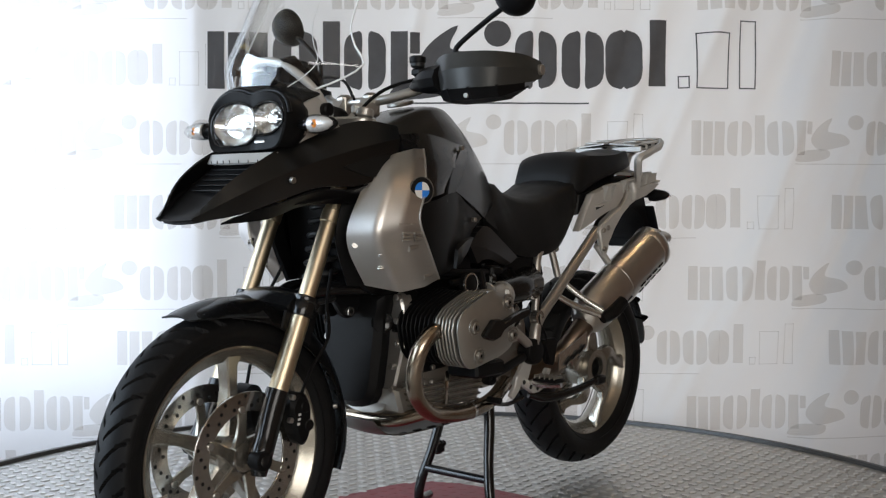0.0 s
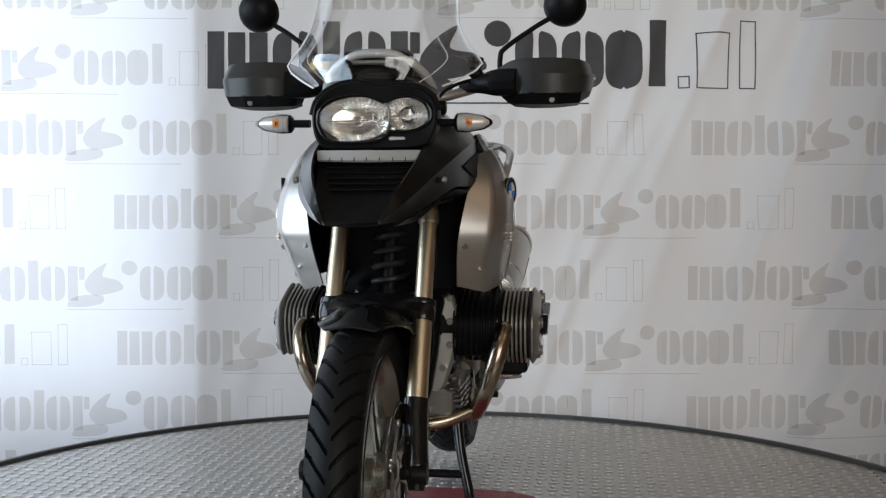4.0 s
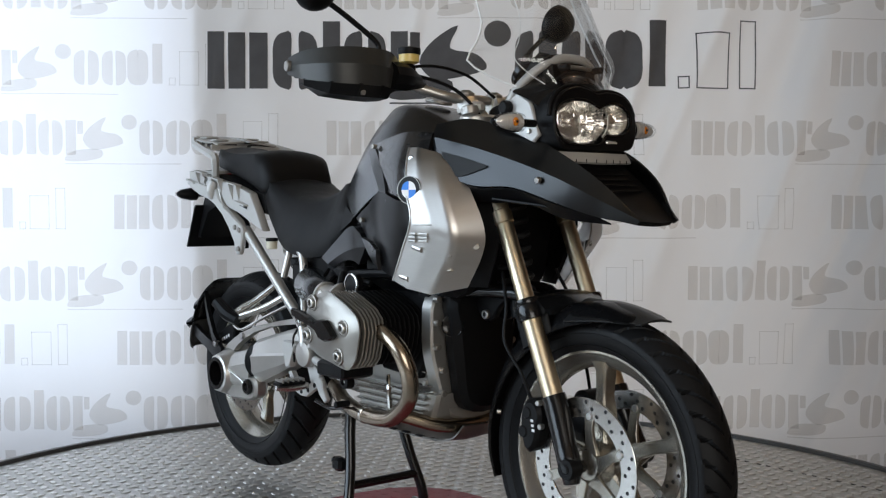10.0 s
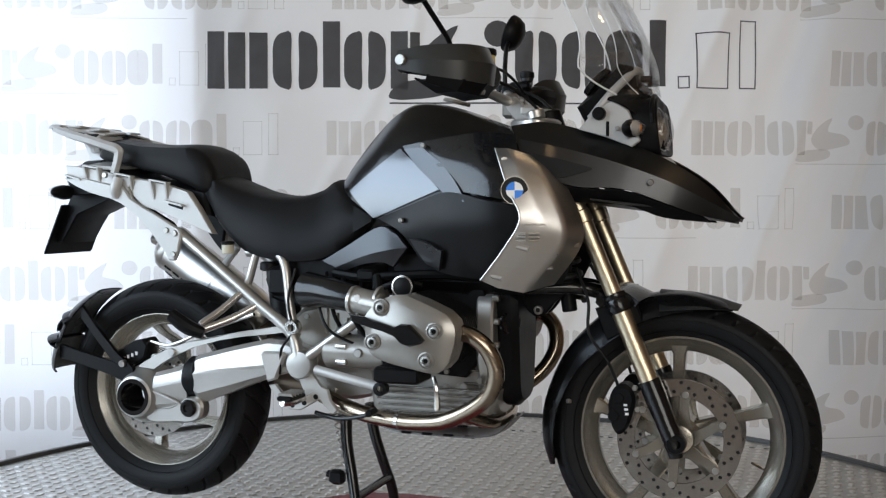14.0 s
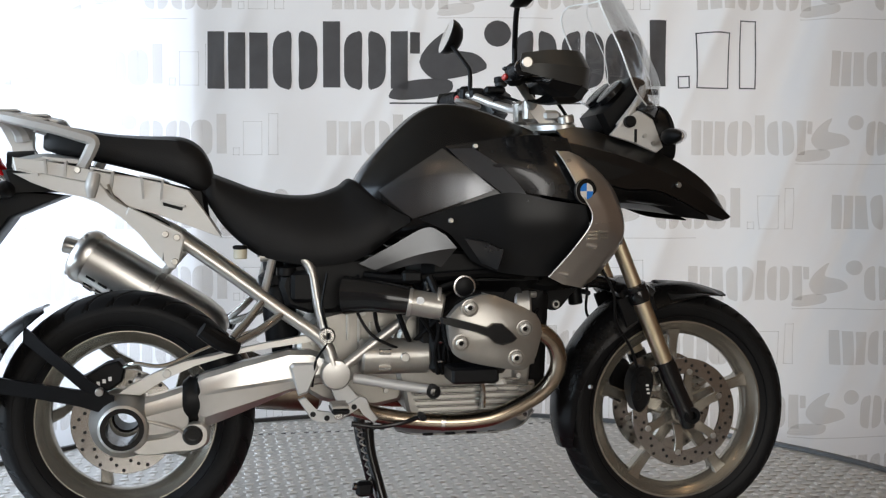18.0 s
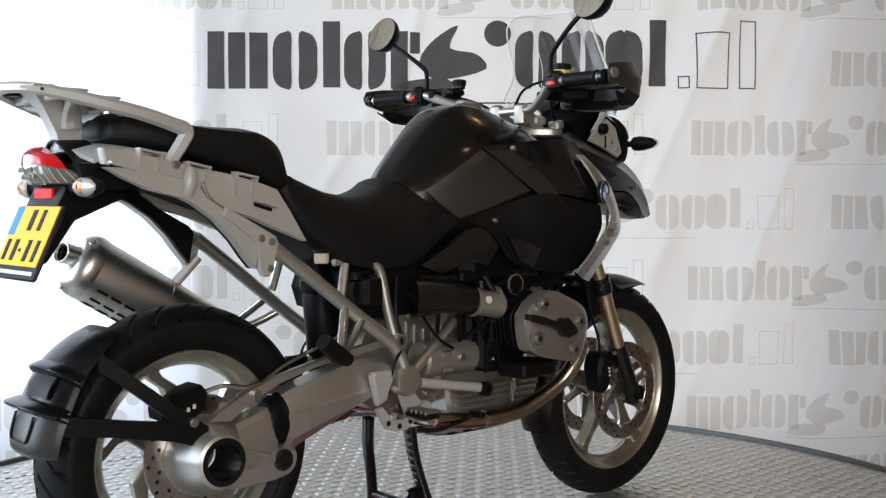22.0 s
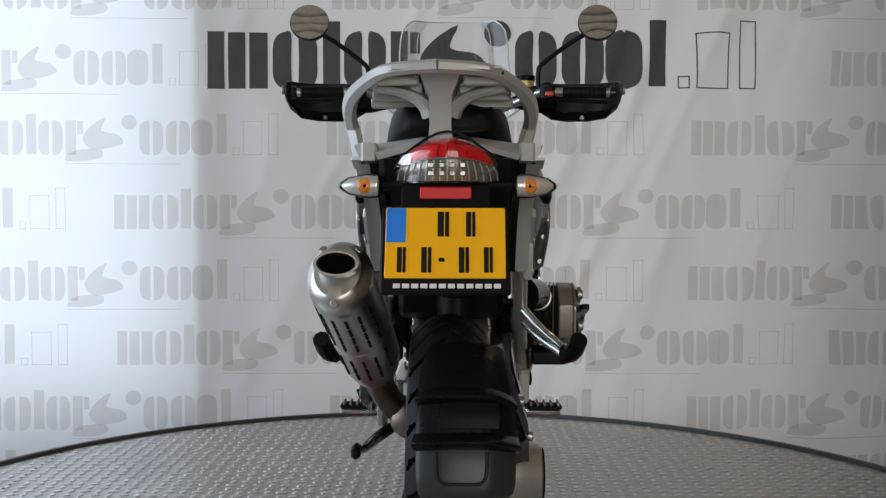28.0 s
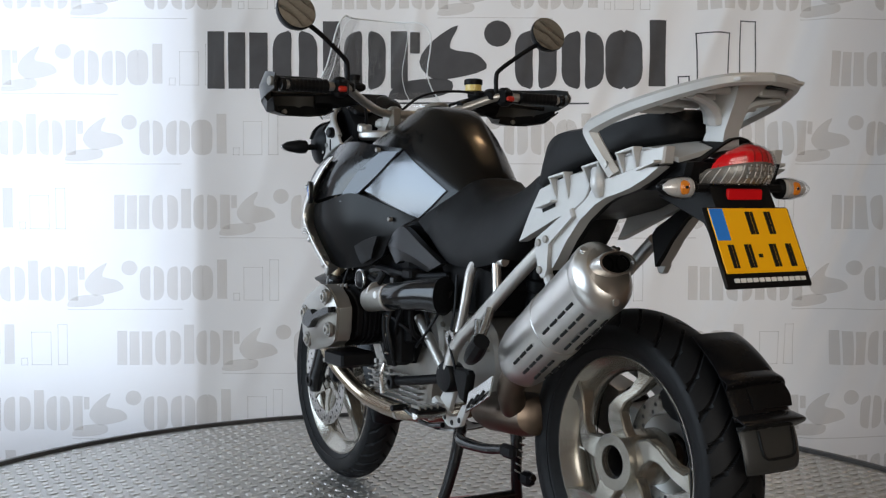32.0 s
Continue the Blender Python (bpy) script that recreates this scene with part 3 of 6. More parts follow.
# wheels
front = part("front_wheel", lathe(B(), [(0.022, -0.075), (0.034, -0.072), (0.036, -0.05), (0.05, -0.035), (0.05, 0.035), (0.036, 0.05), (0.034, 0.072), (0.022, 0.075)], Matrix.Translation(FW) @ TURN, 32), RIM, bike, "front wheel with five cast spokes")
tyre(FW, 0.336, 0.056, 0.252, 38, front, 1)
rim(FW, 0.244, 0.040, front)
for k in range(5):
    a = 72 * k + 20
    part("spoke", beam(B(), FW, a, [(.035, 0, .026, 0, .034), (.08, .004, .019, 0, .026), (.15, .004, .014, 0, .019), (.205, 0, .016, 0, .021), (.228, 0, .026, 0, .026)]), RIM, front)
for s in (-1, 1):
    y = s * 0.077
    disc = perforated_disc("brake_disc", FW, y, 0.108, 0.1525, 0.005, front, 15, "drilled steel brake disc")
    for k in range(6):
        a = 60 * k + 12
        car = beam(B(), FW, a, [(.036, -.004, .020, y * .88, .006), (.06, .006, .014, y * .93, .005), (.088, .016, .012, y * .98, .004), (.112, .020, .013, y, .004)])
        part("disc_carrier", car, RIM, front)
    for k in range(6):
        a = radians(60 * k + 22)
        o = FW + Vector((.114 * math.cos(a), 0, .114 * math.sin(a)))
        part("disc_bolt", rod(B(), (o.x, y - .006, o.z), (o.x, y + .006, o.z), .0085, 12), BOLT, front)
    part("axle_nut", rod(B(), (FW.x, s * .08, FW.z), (FW.x, s * .128, FW.z), .0145, 6), BLACK_GLOSS, front)
part("valve", rod(B(), (FW.x + .2, .0, FW.z - .075), (FW.x + .17, .012, FW.z - .064), .004, 8), CHROME, front)

rear = part("rear_wheel", lathe(B(), [(0.036, 0.056), (0.056, 0.056), (0.062, 0.046), (0.064, -0.05), (0.06, -0.075), (0.036, -0.075)], Matrix.Translation(RW) @ TURN, 40, closed=True), RIM, bike, "rear wheel with five kinked cast spokes")
tyre(RW, 0.324, 0.076, 0.226, 30, rear, 2)
rim(RW, 0.218, 0.052, rear)
for k in range(5):
    a = 72 * k + 28
    part("spoke", beam(B(), RW, a, [(.045, -.004, .034, .040, .014), (.075, -.020, .029, .047, .014), (.108, -.030, .021, .050, .013), (.132, -.018, .017, .046, .014), (.162, .014, .0155, .038, .016), (.192, .032, .018, .03, .02), (.206, .034, .026, .026, .024)]), RIM, rear)
part("hub_bore", lathe(B(), [(.036, .052), (.038, .060), (.033, .060), (.032, -.04)], Matrix.Translation((0, 0, RW.z)) @ TURN.inverted(), 32, closed=True), INK, rear)
perforated_disc("brake_disc", RW, -0.088, 0.088, 0.1325, 0.005, rear, 13, "drilled steel brake disc")
part("valve", rod(B(), (RW.x + .185, .02, RW.z - .01), (RW.x + .15, .03, RW.z - .008), .0045, 8), CHROME, rear)

# fork, front brake and telescopic struts
def on_fork(z, y=0.0):
    return (1.508 - (z - 0.32) * 0.423, y, z)


for s in (-1, 1):
    y = s * 0.105
    part("fork_tube", rod(B(), on_fork(1.02, y), on_fork(0.69, y), 0.0205, 28), GOLD, bike, "champagne gold fork tube")
    part("fork_cap", rod(B(), on_fork(0.905, y), on_fork(0.872, y), 0.0235, 28), GOLD, bike)
    part("fork_collar", lathe(B(), [(.022, 0), (.029, .002), (.031, .010), (.031, .030), (.029, .036), (.031, .040), (.030, .050), (.022, .052)], along(on_fork(.652, y), on_fork(.72, y)), 28), BLACK_GLOSS, bike)
    part("fork_tube", rod(B(), on_fork(0.66, y), on_fork(0.47, y), 0.0235, 28), GOLD, bike, "champagne gold fork tube")
    leg = part("fork_leg", tube(B(), [on_fork(.488, y), on_fork(.45, y), on_fork(.38, s * .112), (1.498, s * .115, .345), (1.506, s * .115, .302)], [.028, .0285, .026, .026, .018], 16, 4), BLACK_GLOSS, bike, "black cast fork leg")
    part("axle_boss", lathe(B(), [(.012, .012), (.022, .012), (.024, .008), (.024, -.02), (.012, -.02)], Matrix.Translation((FW.x, s * .128, FW.z)) @ (TURN if s < 0 else TURN.inverted()), 24, closed=True), BLACK, leg)
    cal = part("brake_caliper", prism(B(), smooth_outline([(1.346, .372), (1.338, .42), (1.352, .464), (1.382, .474), (1.404, .448), (1.400, .405), (1.384, .362), (1.362, .348)]), s * .048, s * .118, edge=.010), BLACK, bike, "black four-piston brake caliper")
    for px_, pz in ((1.352, .395), (1.365, .44)):
        part("piston_cap", rod(B(), (px_, s * .116, pz), (px_, s * .121, pz), .014, 16), BLACK, cal)
    for q in range(3):
        part("caliper_mark", box(B(), (1.386 - .002 * q, s * .1185, .402 + .011 * q), (.009, .001, .006), .0004), WHITE, cal)
    for px_, pz in ((1.412, .415), (1.405, .468)):
        part("caliper_bolt", rod(B(), (px_, s * .112, pz), (px_, s * .125, pz), .007, 6), BOLT, cal)
    part("brake_hose", tube(B(), [(1.36, s * .10, .47), (1.335, s * .11, .53), (1.29, s * .12, .60), (1.285, s * .11, .68), (1.25, s * .09, .76)], .0042, 8), BLACK, bike)
part("fork_bridge", shell(B(), [[(1.40, -.10, .665), (1.43, 0, .675), (1.40, .10, .665)], [(1.355, -.10, .69), (1.36, 0, .70), (1.355, .10, .69)], [(1.315, -.10, .66), (1.30, 0, .68), (1.315, .10, .66)]], .02, 5), BLACK_GLOSS, bike)
for s in (-1, 1):
    part("telelever_arm", tube(B(), [(1.325, s * .02, .690), (1.24, s * .06, .708), (1.10, s * .095, .702), (.98, s * .11, .68)], [.02, .018, .017, .02], 12), BLACK_GLOSS, bike, "black front suspension arm")
    part("arm_pivot", rod(B(), (1.141, s * .030, .645), (1.141, s * .050, .645), .012, 16), BOLT, bike)
    part("pivot_hole", rod(B(), (1.141, s * .048, .645), (1.141, s * .0508, .645), .0065, 12), INK, bike)
    part("arm_bracket", prism(B(), smooth_outline([(1.07, .705), (1.215, .705), (1.185, .668), (1.158, .634), (1.128, .628), (1.10, .655)], 2), s * .018, s * .040, edge=.004), BLACK, bike)
shock = part("front_strut", rod(B(), (1.215, 0, .64), (1.165, 0, .98), .02, 20), BLACK, bike, "black front suspension strut")
pts = []
for k in range(8 * 14 + 1):
    t = k / (8 * 14)
    a = 2 * math.pi * 7.5 * t
    c = Vector((1.212, 0, .67)).lerp(Vector((1.172, 0, .93)), t)
    pts.append((c.x + .040 * math.cos(a), .040 * math.sin(a), c.z))
part("spring", tube(B(), pts, .0078, 8, 1), GREY_PLASTIC, shock, "dark grey coil spring")

# front mudguard
def guard(c, stations, off=0.0, open_side=1.0):
    """A guard round a wheel: stations of (angle, radius, half width, side drop), set off sideways; open_side thins the drop on the left."""
    rows = []
    for a, r, w, d in stations:
        t = radians(a)
        row = []
        for u in (-1, -.86, -.5, 0, .5, .86, 1):
            rr = r - d * abs(u) ** 3.2 * (open_side if u > 0 else 1.0)
            row.append((c.x + rr * math.cos(t), u * w + off, c.z + rr * math.sin(t)))
        rows.append(row)
    return rows


part("front_mudguard", shell(B(), guard(FW, [(69, .352, .058, .004), (76, .358, .08, .018), (90, .364, .094, .045), (106, .366, .096, .06), (124, .364, .094, .070), (146, .360, .088, .058), (168, .360, .082, .048), (184, .360, .074, .040), (196, .354, .058, .022)]), .004, 5, FW), GUARD_BLACK, bike, "black front mudguard")
part("mudguard_tip", shell(B(), [[(1.645, -.052, .664), (1.65, 0, .672), (1.645, .052, .664)], [(1.56, -.09, .668), (1.56, 0, .697), (1.56, .09, .668)], [(1.46, -.10, .66), (1.45, 0, .706), (1.46, .10, .66)]], .004, 5, (1.5, 0, .3)), GREY_PLASTIC, bike, "beaked matt black mudguard tip")
for s in (-1, 1):
    part("mudguard_bolt", rod(B(), (1.235, s * .078, .418), (1.228, s * .086, .419), .006, 10), BOLT, bike)
    part("mudguard_bracket", prism(B(), [(1.30, .66), (1.40, .69), (1.42, .63), (1.33, .58)], s * .088, s * .098), BLACK, bike)

# beak and front fairing
for s in (-1, 1):
    wing = [[(1.10, .17, 1.115), (1.18, .135, 1.125), (1.28, .112, 1.102), (1.38, .118, 1.072), (1.48, .118, 1.028), (1.57, .098, .968), (1.640, .060, .892)],
            [(1.12, .200, 1.082), (1.18, .199, 1.070), (1.28, .189, 1.046), (1.38, .172, 1.016), (1.48, .146, .978), (1.57, .112, .932), (1.650, .066, .886)],
            [(1.15, .215, 1.01), (1.20, .215, .985), (1.28, .205, .962), (1.38, .182, .958), (1.475, .148, .925), (1.56, .104, .893), (1.640, .061, .878)]]
    w = part("beak_wing", shell(B(), wing if s > 0 else flip(wing), .005, 5, (1.3, 0, .95), "c"), PAINT_LIT, bike, "charcoal metallic beak side", 12)
    notch = [[(1.165, .2095, 1.045), (1.24, .2040, 1.028), (1.310, .1955, 1.008)], [(1.192, .2185, .990), (1.24, .2115, .985), (1.308, .1960, 1.004)]]
    part("wing_notch", shell(B(), notch if s > 0 else flip(notch), .004, 4, (1.2, 0, .95)), INK, w, "dark vent notch")
    part("wing_screw", rod(B(), (1.446, s * .162, .974), (1.446, s * .172, .972), .0075, 12), BOLT, w)
    inner = [[(1.15, .21, 1.00), (1.28, .20, .957), (1.38, .178, .952), (1.475, .144, .92), (1.56, .100, .89)], [(1.14, .19, .93), (1.25, .16, .925), (1.38, .128, .918), (1.47, .110, .888), (1.58, .078, .876)]]
    part("wing_liner", shell(B(), inner if s > 0 else flip(inner), .004, 4), BLACK, bike)
part("beak_nose", shell(B(), [[(1.442, -.113, 1.014), (1.452, 0, 1.015), (1.442, .113, 1.014)], [(1.485, -.108, .987), (1.498, 0, .977), (1.485, .108, .987)], [(1.572, -.088, .930), (1.582, 0, .916), (1.572, .088, .930)], [(1.642, -.056, .884), (1.650, 0, .881), (1.642, .056, .884)]], .005, 5, (1.4, 0, .8)), BLACK, bike, "black beak centre")
part("beak_underside", shell(B(), [[(1.30, -.17, .935), (1.30, 0, .92), (1.30, .17, .935)], [(1.50, -.12, .91), (1.50, 0, .895), (1.50, .12, .91)], [(1.636, -.055, .879), (1.640, 0, .876), (1.636, .055, .879)]], .004, 4), BLACK, bike)
for k in range(5):
    t = k / 4
    part("grille_slat", box(B(), (1.468 + .075 * t, 0, 1.000 - .05 * t), (.010, .185 - .05 * t, .003), .001), BLACK, bike)
part("beak_lip", shell(B(), [[(1.452, -.118, 1.038), (1.472, 0, 1.037), (1.452, .124, 1.038)], [(1.468, -.112, 1.016), (1.492, 0, 1.014), (1.468, .118, 1.016)]], .006, 4, (1.4, 0, 1.02)), LIP_GREY, bike, "pale grey notched lip under the headlamp")
for k in range(7):
    part("lip_notch", box(B(), (1.494 - abs(k - 3) * .0045, -.081 + .028 * k, 1.017), (.002, .002, .008), .0006), BLACK, bike)

# headlamp
def by_angle(pts, c, n=96):
    """A closed outline taken at even angles round c."""
    o, out = smooth_outline(pts, 6), []
    for k in range(n):
        a = 2 * math.pi * k / n
        d, far = (math.cos(a), math.sin(a)), .01
        for (y0, z0), (y1, z1) in zip(o, o[1:] + o[:1]):
            ey, ez = y1 - y0, z1 - z0
            den = d[0] * ez - d[1] * ey
            if abs(den) > 1e-9:
                wy, wz = y0 - c[0], z0 - c[1]
                f, q = (wy * ez - wz * ey) / den, (wy * d[1] - wz * d[0]) / den
                if f > 0 and 0 <= q <= 1:
                    far = max(far, f)
        out.append((c[0] + d[0] * far, c[1] + d[1] * far))
    return out


LAMP_C = (.010, 1.108)
HOUSING = by_angle([(-.130, 1.108), (-.124, 1.142), (-.099, 1.170), (-.068, 1.184), (-.036, 1.189), (-.004, 1.184), (.024, 1.176), (.050, 1.180), (.080, 1.181), (.112, 1.175), (.138, 1.158), (.152, 1.130), (.153, 1.100), (.144, 1.068), (.124, 1.047), (.060, 1.041), (-.040, 1.040), (-.100, 1.043), (-.122, 1.066)], LAMP_C)
PANE = by_angle([(-.114, 1.106), (-.108, 1.130), (-.086, 1.148), (-.052, 1.157), (-.018, 1.157), (.012, 1.149), (.030, 1.141), (.044, 1.147), (.070, 1.154), (.098, 1.153), (.122, 1.141), (.134, 1.121), (.130, 1.102), (.112, 1.087), (.086, 1.080), (.060, 1.080), (.046, 1.080), (.036, 1.070), (.018, 1.060), (-.02, 1.057), (-.06, 1.057), (-.088, 1.061), (-.106, 1.080)], LAMP_C)
lean = lambda x, z: x - .10 * (z - 1.108)
ringed = lambda o, k, x: [(lean(x, LAMP_C[1] + (z - LAMP_C[1]) * k), LAMP_C[0] + (y - LAMP_C[0]) * k, LAMP_C[1] + (z - LAMP_C[1]) * k) for y, z in o]
head = part("headlamp", loft(B(), [ringed(HOUSING, .62, 1.345), ringed(HOUSING, .90, 1.372), ringed(HOUSING, 1.0, 1.405), ringed(HOUSING, 1.0, 1.438), ringed(HOUSING, .985, 1.452), ringed(HOUSING, .955, 1.455), ringed(PANE, 1.05, 1.447), ringed(PANE, 1.02, 1.440), ringed(PANE, .97, 1.412)], caps=False), BLACK, bike, "asymmetric twin headlamp behind one clear pane in a black housing")
part("lamp_floor", loft(B(), [ringed(PANE, 1.0, 1.430), ringed(PANE, .5, 1.412), ringed(PANE, .02, 1.411)], caps=False), LAMP_BOWL, head, "grey reflector surround")
for y, z, ry, rz, n_, deep in ((-.032, 1.107, .079, .047, 40, .050), (.082, 1.117, .047, .034, 26, .034)):
    rings = []
    for q, h in ((1.0, 0), (.93, -.12), (.80, -.36), (.62, -.62), (.42, -.82), (.20, -.96)):
        ring = []
        for k in range(n_ * 2):
            a = math.pi * k / n_
            flute = 1 + (.020 if k % 2 else -.020) * (q > .3)
            ring.append((lean(1.446, z) + deep * h * flute, y + ry * q * math.cos(a), z + rz * q * math.sin(a) * (flute if abs(math.sin(a)) > .3 else 1)))
        rings.append(ring)
    part("reflector", loft(B(), rings, caps=False), LAMP_BOWL, head, "fluted reflector bowl", 4)
    part("bulb_cover", lathe(B(), [(.010, 0), (.012, .020), (.009, .026), (.001, .027)], along((1.446 - deep, y, z), (1.5, y, z)), 20), LAMP_BOWL, head)
    part("bulb_ring", lathe(B(), [(.013, 0), (.016, .004), (.013, .008)], along((1.446 - deep * .92, y, z), (1.5, y, z)), 20), BLACK_GLOSS, head)
    for k in range(9):
        u = (k - 4) / 4.6
        part("reflector_rib", box(B(), (1.432 - deep * .55 * (1 - u * u), y + ry * .92 * u, z + (.012 if k % 2 else -.010)), (.010, .0026, rz * 1.25 * math.sqrt(1 - u * u)), .0008), LAMP_BOWL if k % 2 else LAMP_GREY, head)
    part("reflector_step", box(B(), (1.430, y, z - .004), (.022, ry * 1.72, .004), .001), LAMP_BOWL, head)
part("lens", loft(B(), [ringed(PANE, 1.03, 1.447), ringed(PANE, .97, 1.456), ringed(PANE, .80, 1.464), ringed(PANE, .5, 1.470), ringed(PANE, .02, 1.472)], caps=False), LENS, head, "clear domed pane", 60).visible_shadow = False
part("bezel", tube(B(), [ringed(PANE, 1.035, 1.450)[k % 96] for k in range(0, 100, 2)], .0028, 8, 1), BLACK_GLOSS, head)
part("lens_divider", tube(B(), [(1.452, .036, 1.140), (1.456, .046, 1.125), (1.457, .048, 1.108), (1.455, .044, 1.090), (1.450, .036, 1.074)], .0024, 8), LAMP_GREY, head)
part("parking_lamp", box(B(), (1.452, .064, 1.0625), (.010, .040, .011), .004), LAMP_WHITE, head, "clear parking lamp")
part("brow", tube(B(), [ringed(HOUSING, 1.01, 1.444)[k] for k in range(2, 48, 3)], .006, 10, 3), BLACK, head)


def turn_signal(x, s, y0, y1, z, tilt, k):
    """A small pod on a stalk, with a clear lens and an amber bulb."""
    pod = part("turn_signal", tube(B(), [(x, s * (y0 - .045), z), (x, s * y0, z)], .009, 10), BLACK, bike, "clear turn signal on a black stalk")
    m = along((x, s * y0, z), (x, s * y1, z))
    L = y1 - y0
    part("pod", lathe(B(), [(.014, -.004), (.0205, .002), (.0218, L * .28), (.0150, L * .78), (.006, L * .97), (.002, L)], Matrix.Translation((-tilt * .006, 0, 0)) @ m, 24), BLACK, pod, "black pod shell")
    part("reflector", lathe(B(), [(.013, L * .46), (.0178, L * .47), (.013, L * .76), (.004, L * .92)], Matrix.Translation((tilt * .001, 0, 0)) @ m, 20), LAMP_WHITE, pod)
    part("inner_reflector", lathe(B(), [(.012, .002), (.0185, .005), (.0195, L * .3), (.0178, L * .465)], Matrix.Translation((tilt * .001, 0, 0)) @ m, 20), LAMP_WHITE, pod, "clear inner reflector")
    part("lens", lathe(B(), [(.0155, -.002), (.0212, .003), (.0225, L * .28), (.0156, L * .78), (.006, L * .98), (.002, L + .001)], Matrix.Translation((tilt * .005, 0, 0)) @ m, 24), LENS, pod)
    for q in range(5):
        h = L * (.14 + .15 * q)
        part("lens_flute", lathe(B(), [(.0205 - .0028 * q * q * .28, h), (.0212 - .0028 * q * q * .28, h + .0012), (.0205 - .0028 * q * q * .28, h + .0024)], Matrix.Translation((tilt * .0045, 0, 0)) @ m, 20), LENS, pod)
    o = m @ Vector((0, 0, L * .36))
    part("bulb", lathe(B(), [(.006 * k, .008), (.0105 * k, .012), (.0095 * k, .018), (.005 * k, .0215), (.001, .022)], along((o.x, o.y, o.z), (o.x + tilt * .1, o.y, o.z)), 16), AMBER, pod)
    part("bulb_tip", lathe(B(), [(.0035, .0215), (.0025, .024), (.001, .0245)], along((o.x, o.y, o.z), (o.x + tilt * .1, o.y, o.z)), 12), INK, pod)


for s in (-1, 1):
    turn_signal(1.41, s, .188, .268, 1.100, 1, 1.0)
    turn_signal(-.275, s, .118, .192, .952, -1, 1.35)

# windscreen and its frame
rows = []
for z, xc, w, back in ((1.196, 1.444, .150, .085), (1.222, 1.440, .196, .125), (1.256, 1.437, .232, .155), (1.30, 1.424, .200, .145), (1.35, 1.404, .176, .135), (1.41, 1.375, .170, .135), (1.47, 1.338, .160, .12), (1.502, 1.315, .130, .085)):
    rows.append([(xc - back * abs(u) ** 2.5, u * w, z - .01 * u * u) for u in (-1, -.75, -.45, 0, .45, .75, 1)])
screen = part("windscreen", shell(B(), rows, .003, 5, (1.2, 0, 1.3)), CLEAR, bike, "clear curved touring windscreen")
screen.visible_shadow = False
left = [r[0] for r in rows]
edge = left + rows[-1][1:-1] + [r[-1] for r in rows[::-1]]
# pale rods draw the glints along the edge and the two creases
part("screen_edge", tube(B(), edge, .0024, 6, 2), SCREEN_GLINT, screen, "pale rod for the glint along the edge")
for k in (1, 5):
    part("screen_crease", tube(B(), [(p[0] + .002, p[1] * .93, p[2]) for p in (r[k] for r in rows)], .0011, 6, 5), SCREEN_GLINT, screen)
part("screen_hoop", tube(B(), [(1.29, -.125, 1.13), (1.33, -.125, 1.18), (1.365, -.10, 1.222), (1.385, -.05, 1.252), (1.388, 0, 1.258), (1.385, .05, 1.252), (1.365, .10, 1.222), (1.33, .125, 1.18), (1.29, .125, 1.13)], .0105, 12), SILVER, bike, "silver screen hoop")
part("screen_crossbar", box(B(), (1.402, 0, 1.236), (.010, .12, .010), .003), ALU_DARK, bike)
for s in (-1, 1):
    br = part("screen_bracket", prism(B(), [(1.262, 1.105), (1.305, 1.155), (1.345, 1.175), (1.385, 1.15), (1.415, 1.075), (1.395, 1.06), (1.33, 1.085)], s * .122, s * .134, edge=.003), SILVER, bike, "silver screen bracket")
    part("knob", lathe(B(), [(.016, 0), (.017, .004), (.016, .016), (.012, .019)], Matrix.Translation((1.315, s * .134, 1.142)) @ (TURN if s < 0 else TURN.inverted()), 16), BLACK, br)
    part("bracket_slot", box(B(), (1.335, s * .1345, 1.105), (.008, .003, .036), .002, Matrix.Identity(4)), BLACK, br)
    for bx, bz in ((1.36, 1.105), (1.385, 1.085)):
        part("bracket_bolt", rod(B(), (bx, s * .132, bz), (bx, s * .140, bz), .006, 10), BOLT, br)
    part("screen_bolt", rod(B(), (1.402, s * .055, 1.232), (1.43, s * .055, 1.232), .008, 12), BLACK, screen)
dash = part("instrument_panel", prism(B(), [(1.245, 1.165), (1.265, 1.185), (1.35, 1.272), (1.385, 1.262), (1.40, 1.20), (1.36, 1.10), (1.28, 1.10)], -.085, .085, edge=.016), BLACK, bike, "black instrument panel with two round dials")
for y, r, f in ((.048, .040, .0), (-.048, .040, .0)):
    a = Vector((1.30, y, 1.222))
    m = along(a, a + Vector((-.72, 0, .69)))
    part("dial_ring", lathe(B(), [(r, 0), (r + .004, .002), (r + .004, .016), (r, .018)], m, 32), BLACK_GLOSS, dash)
    part("dial_face", lathe(B(), [(r, .0155), (.001, .016)], m, 32), GREY_PLASTIC, dash)
part("cockpit_hood", shell(B(), [[(1.335, -.140, 1.178), (1.355, -.08, 1.222), (1.372, 0, 1.243), (1.355, .08, 1.222), (1.335, .140, 1.178)], [(1.380, -.138, 1.160), (1.405, -.075, 1.200), (1.415, 0, 1.216), (1.405, .075, 1.200), (1.380, .138, 1.160)], [(1.405, -.124, 1.140), (1.432, -.066, 1.184), (1.438, 0, 1.182), (1.432, .066, 1.178), (1.405, .134, 1.140)]], .004, 5), BLACK_GLOSS, bike, "glossy black cockpit hood")

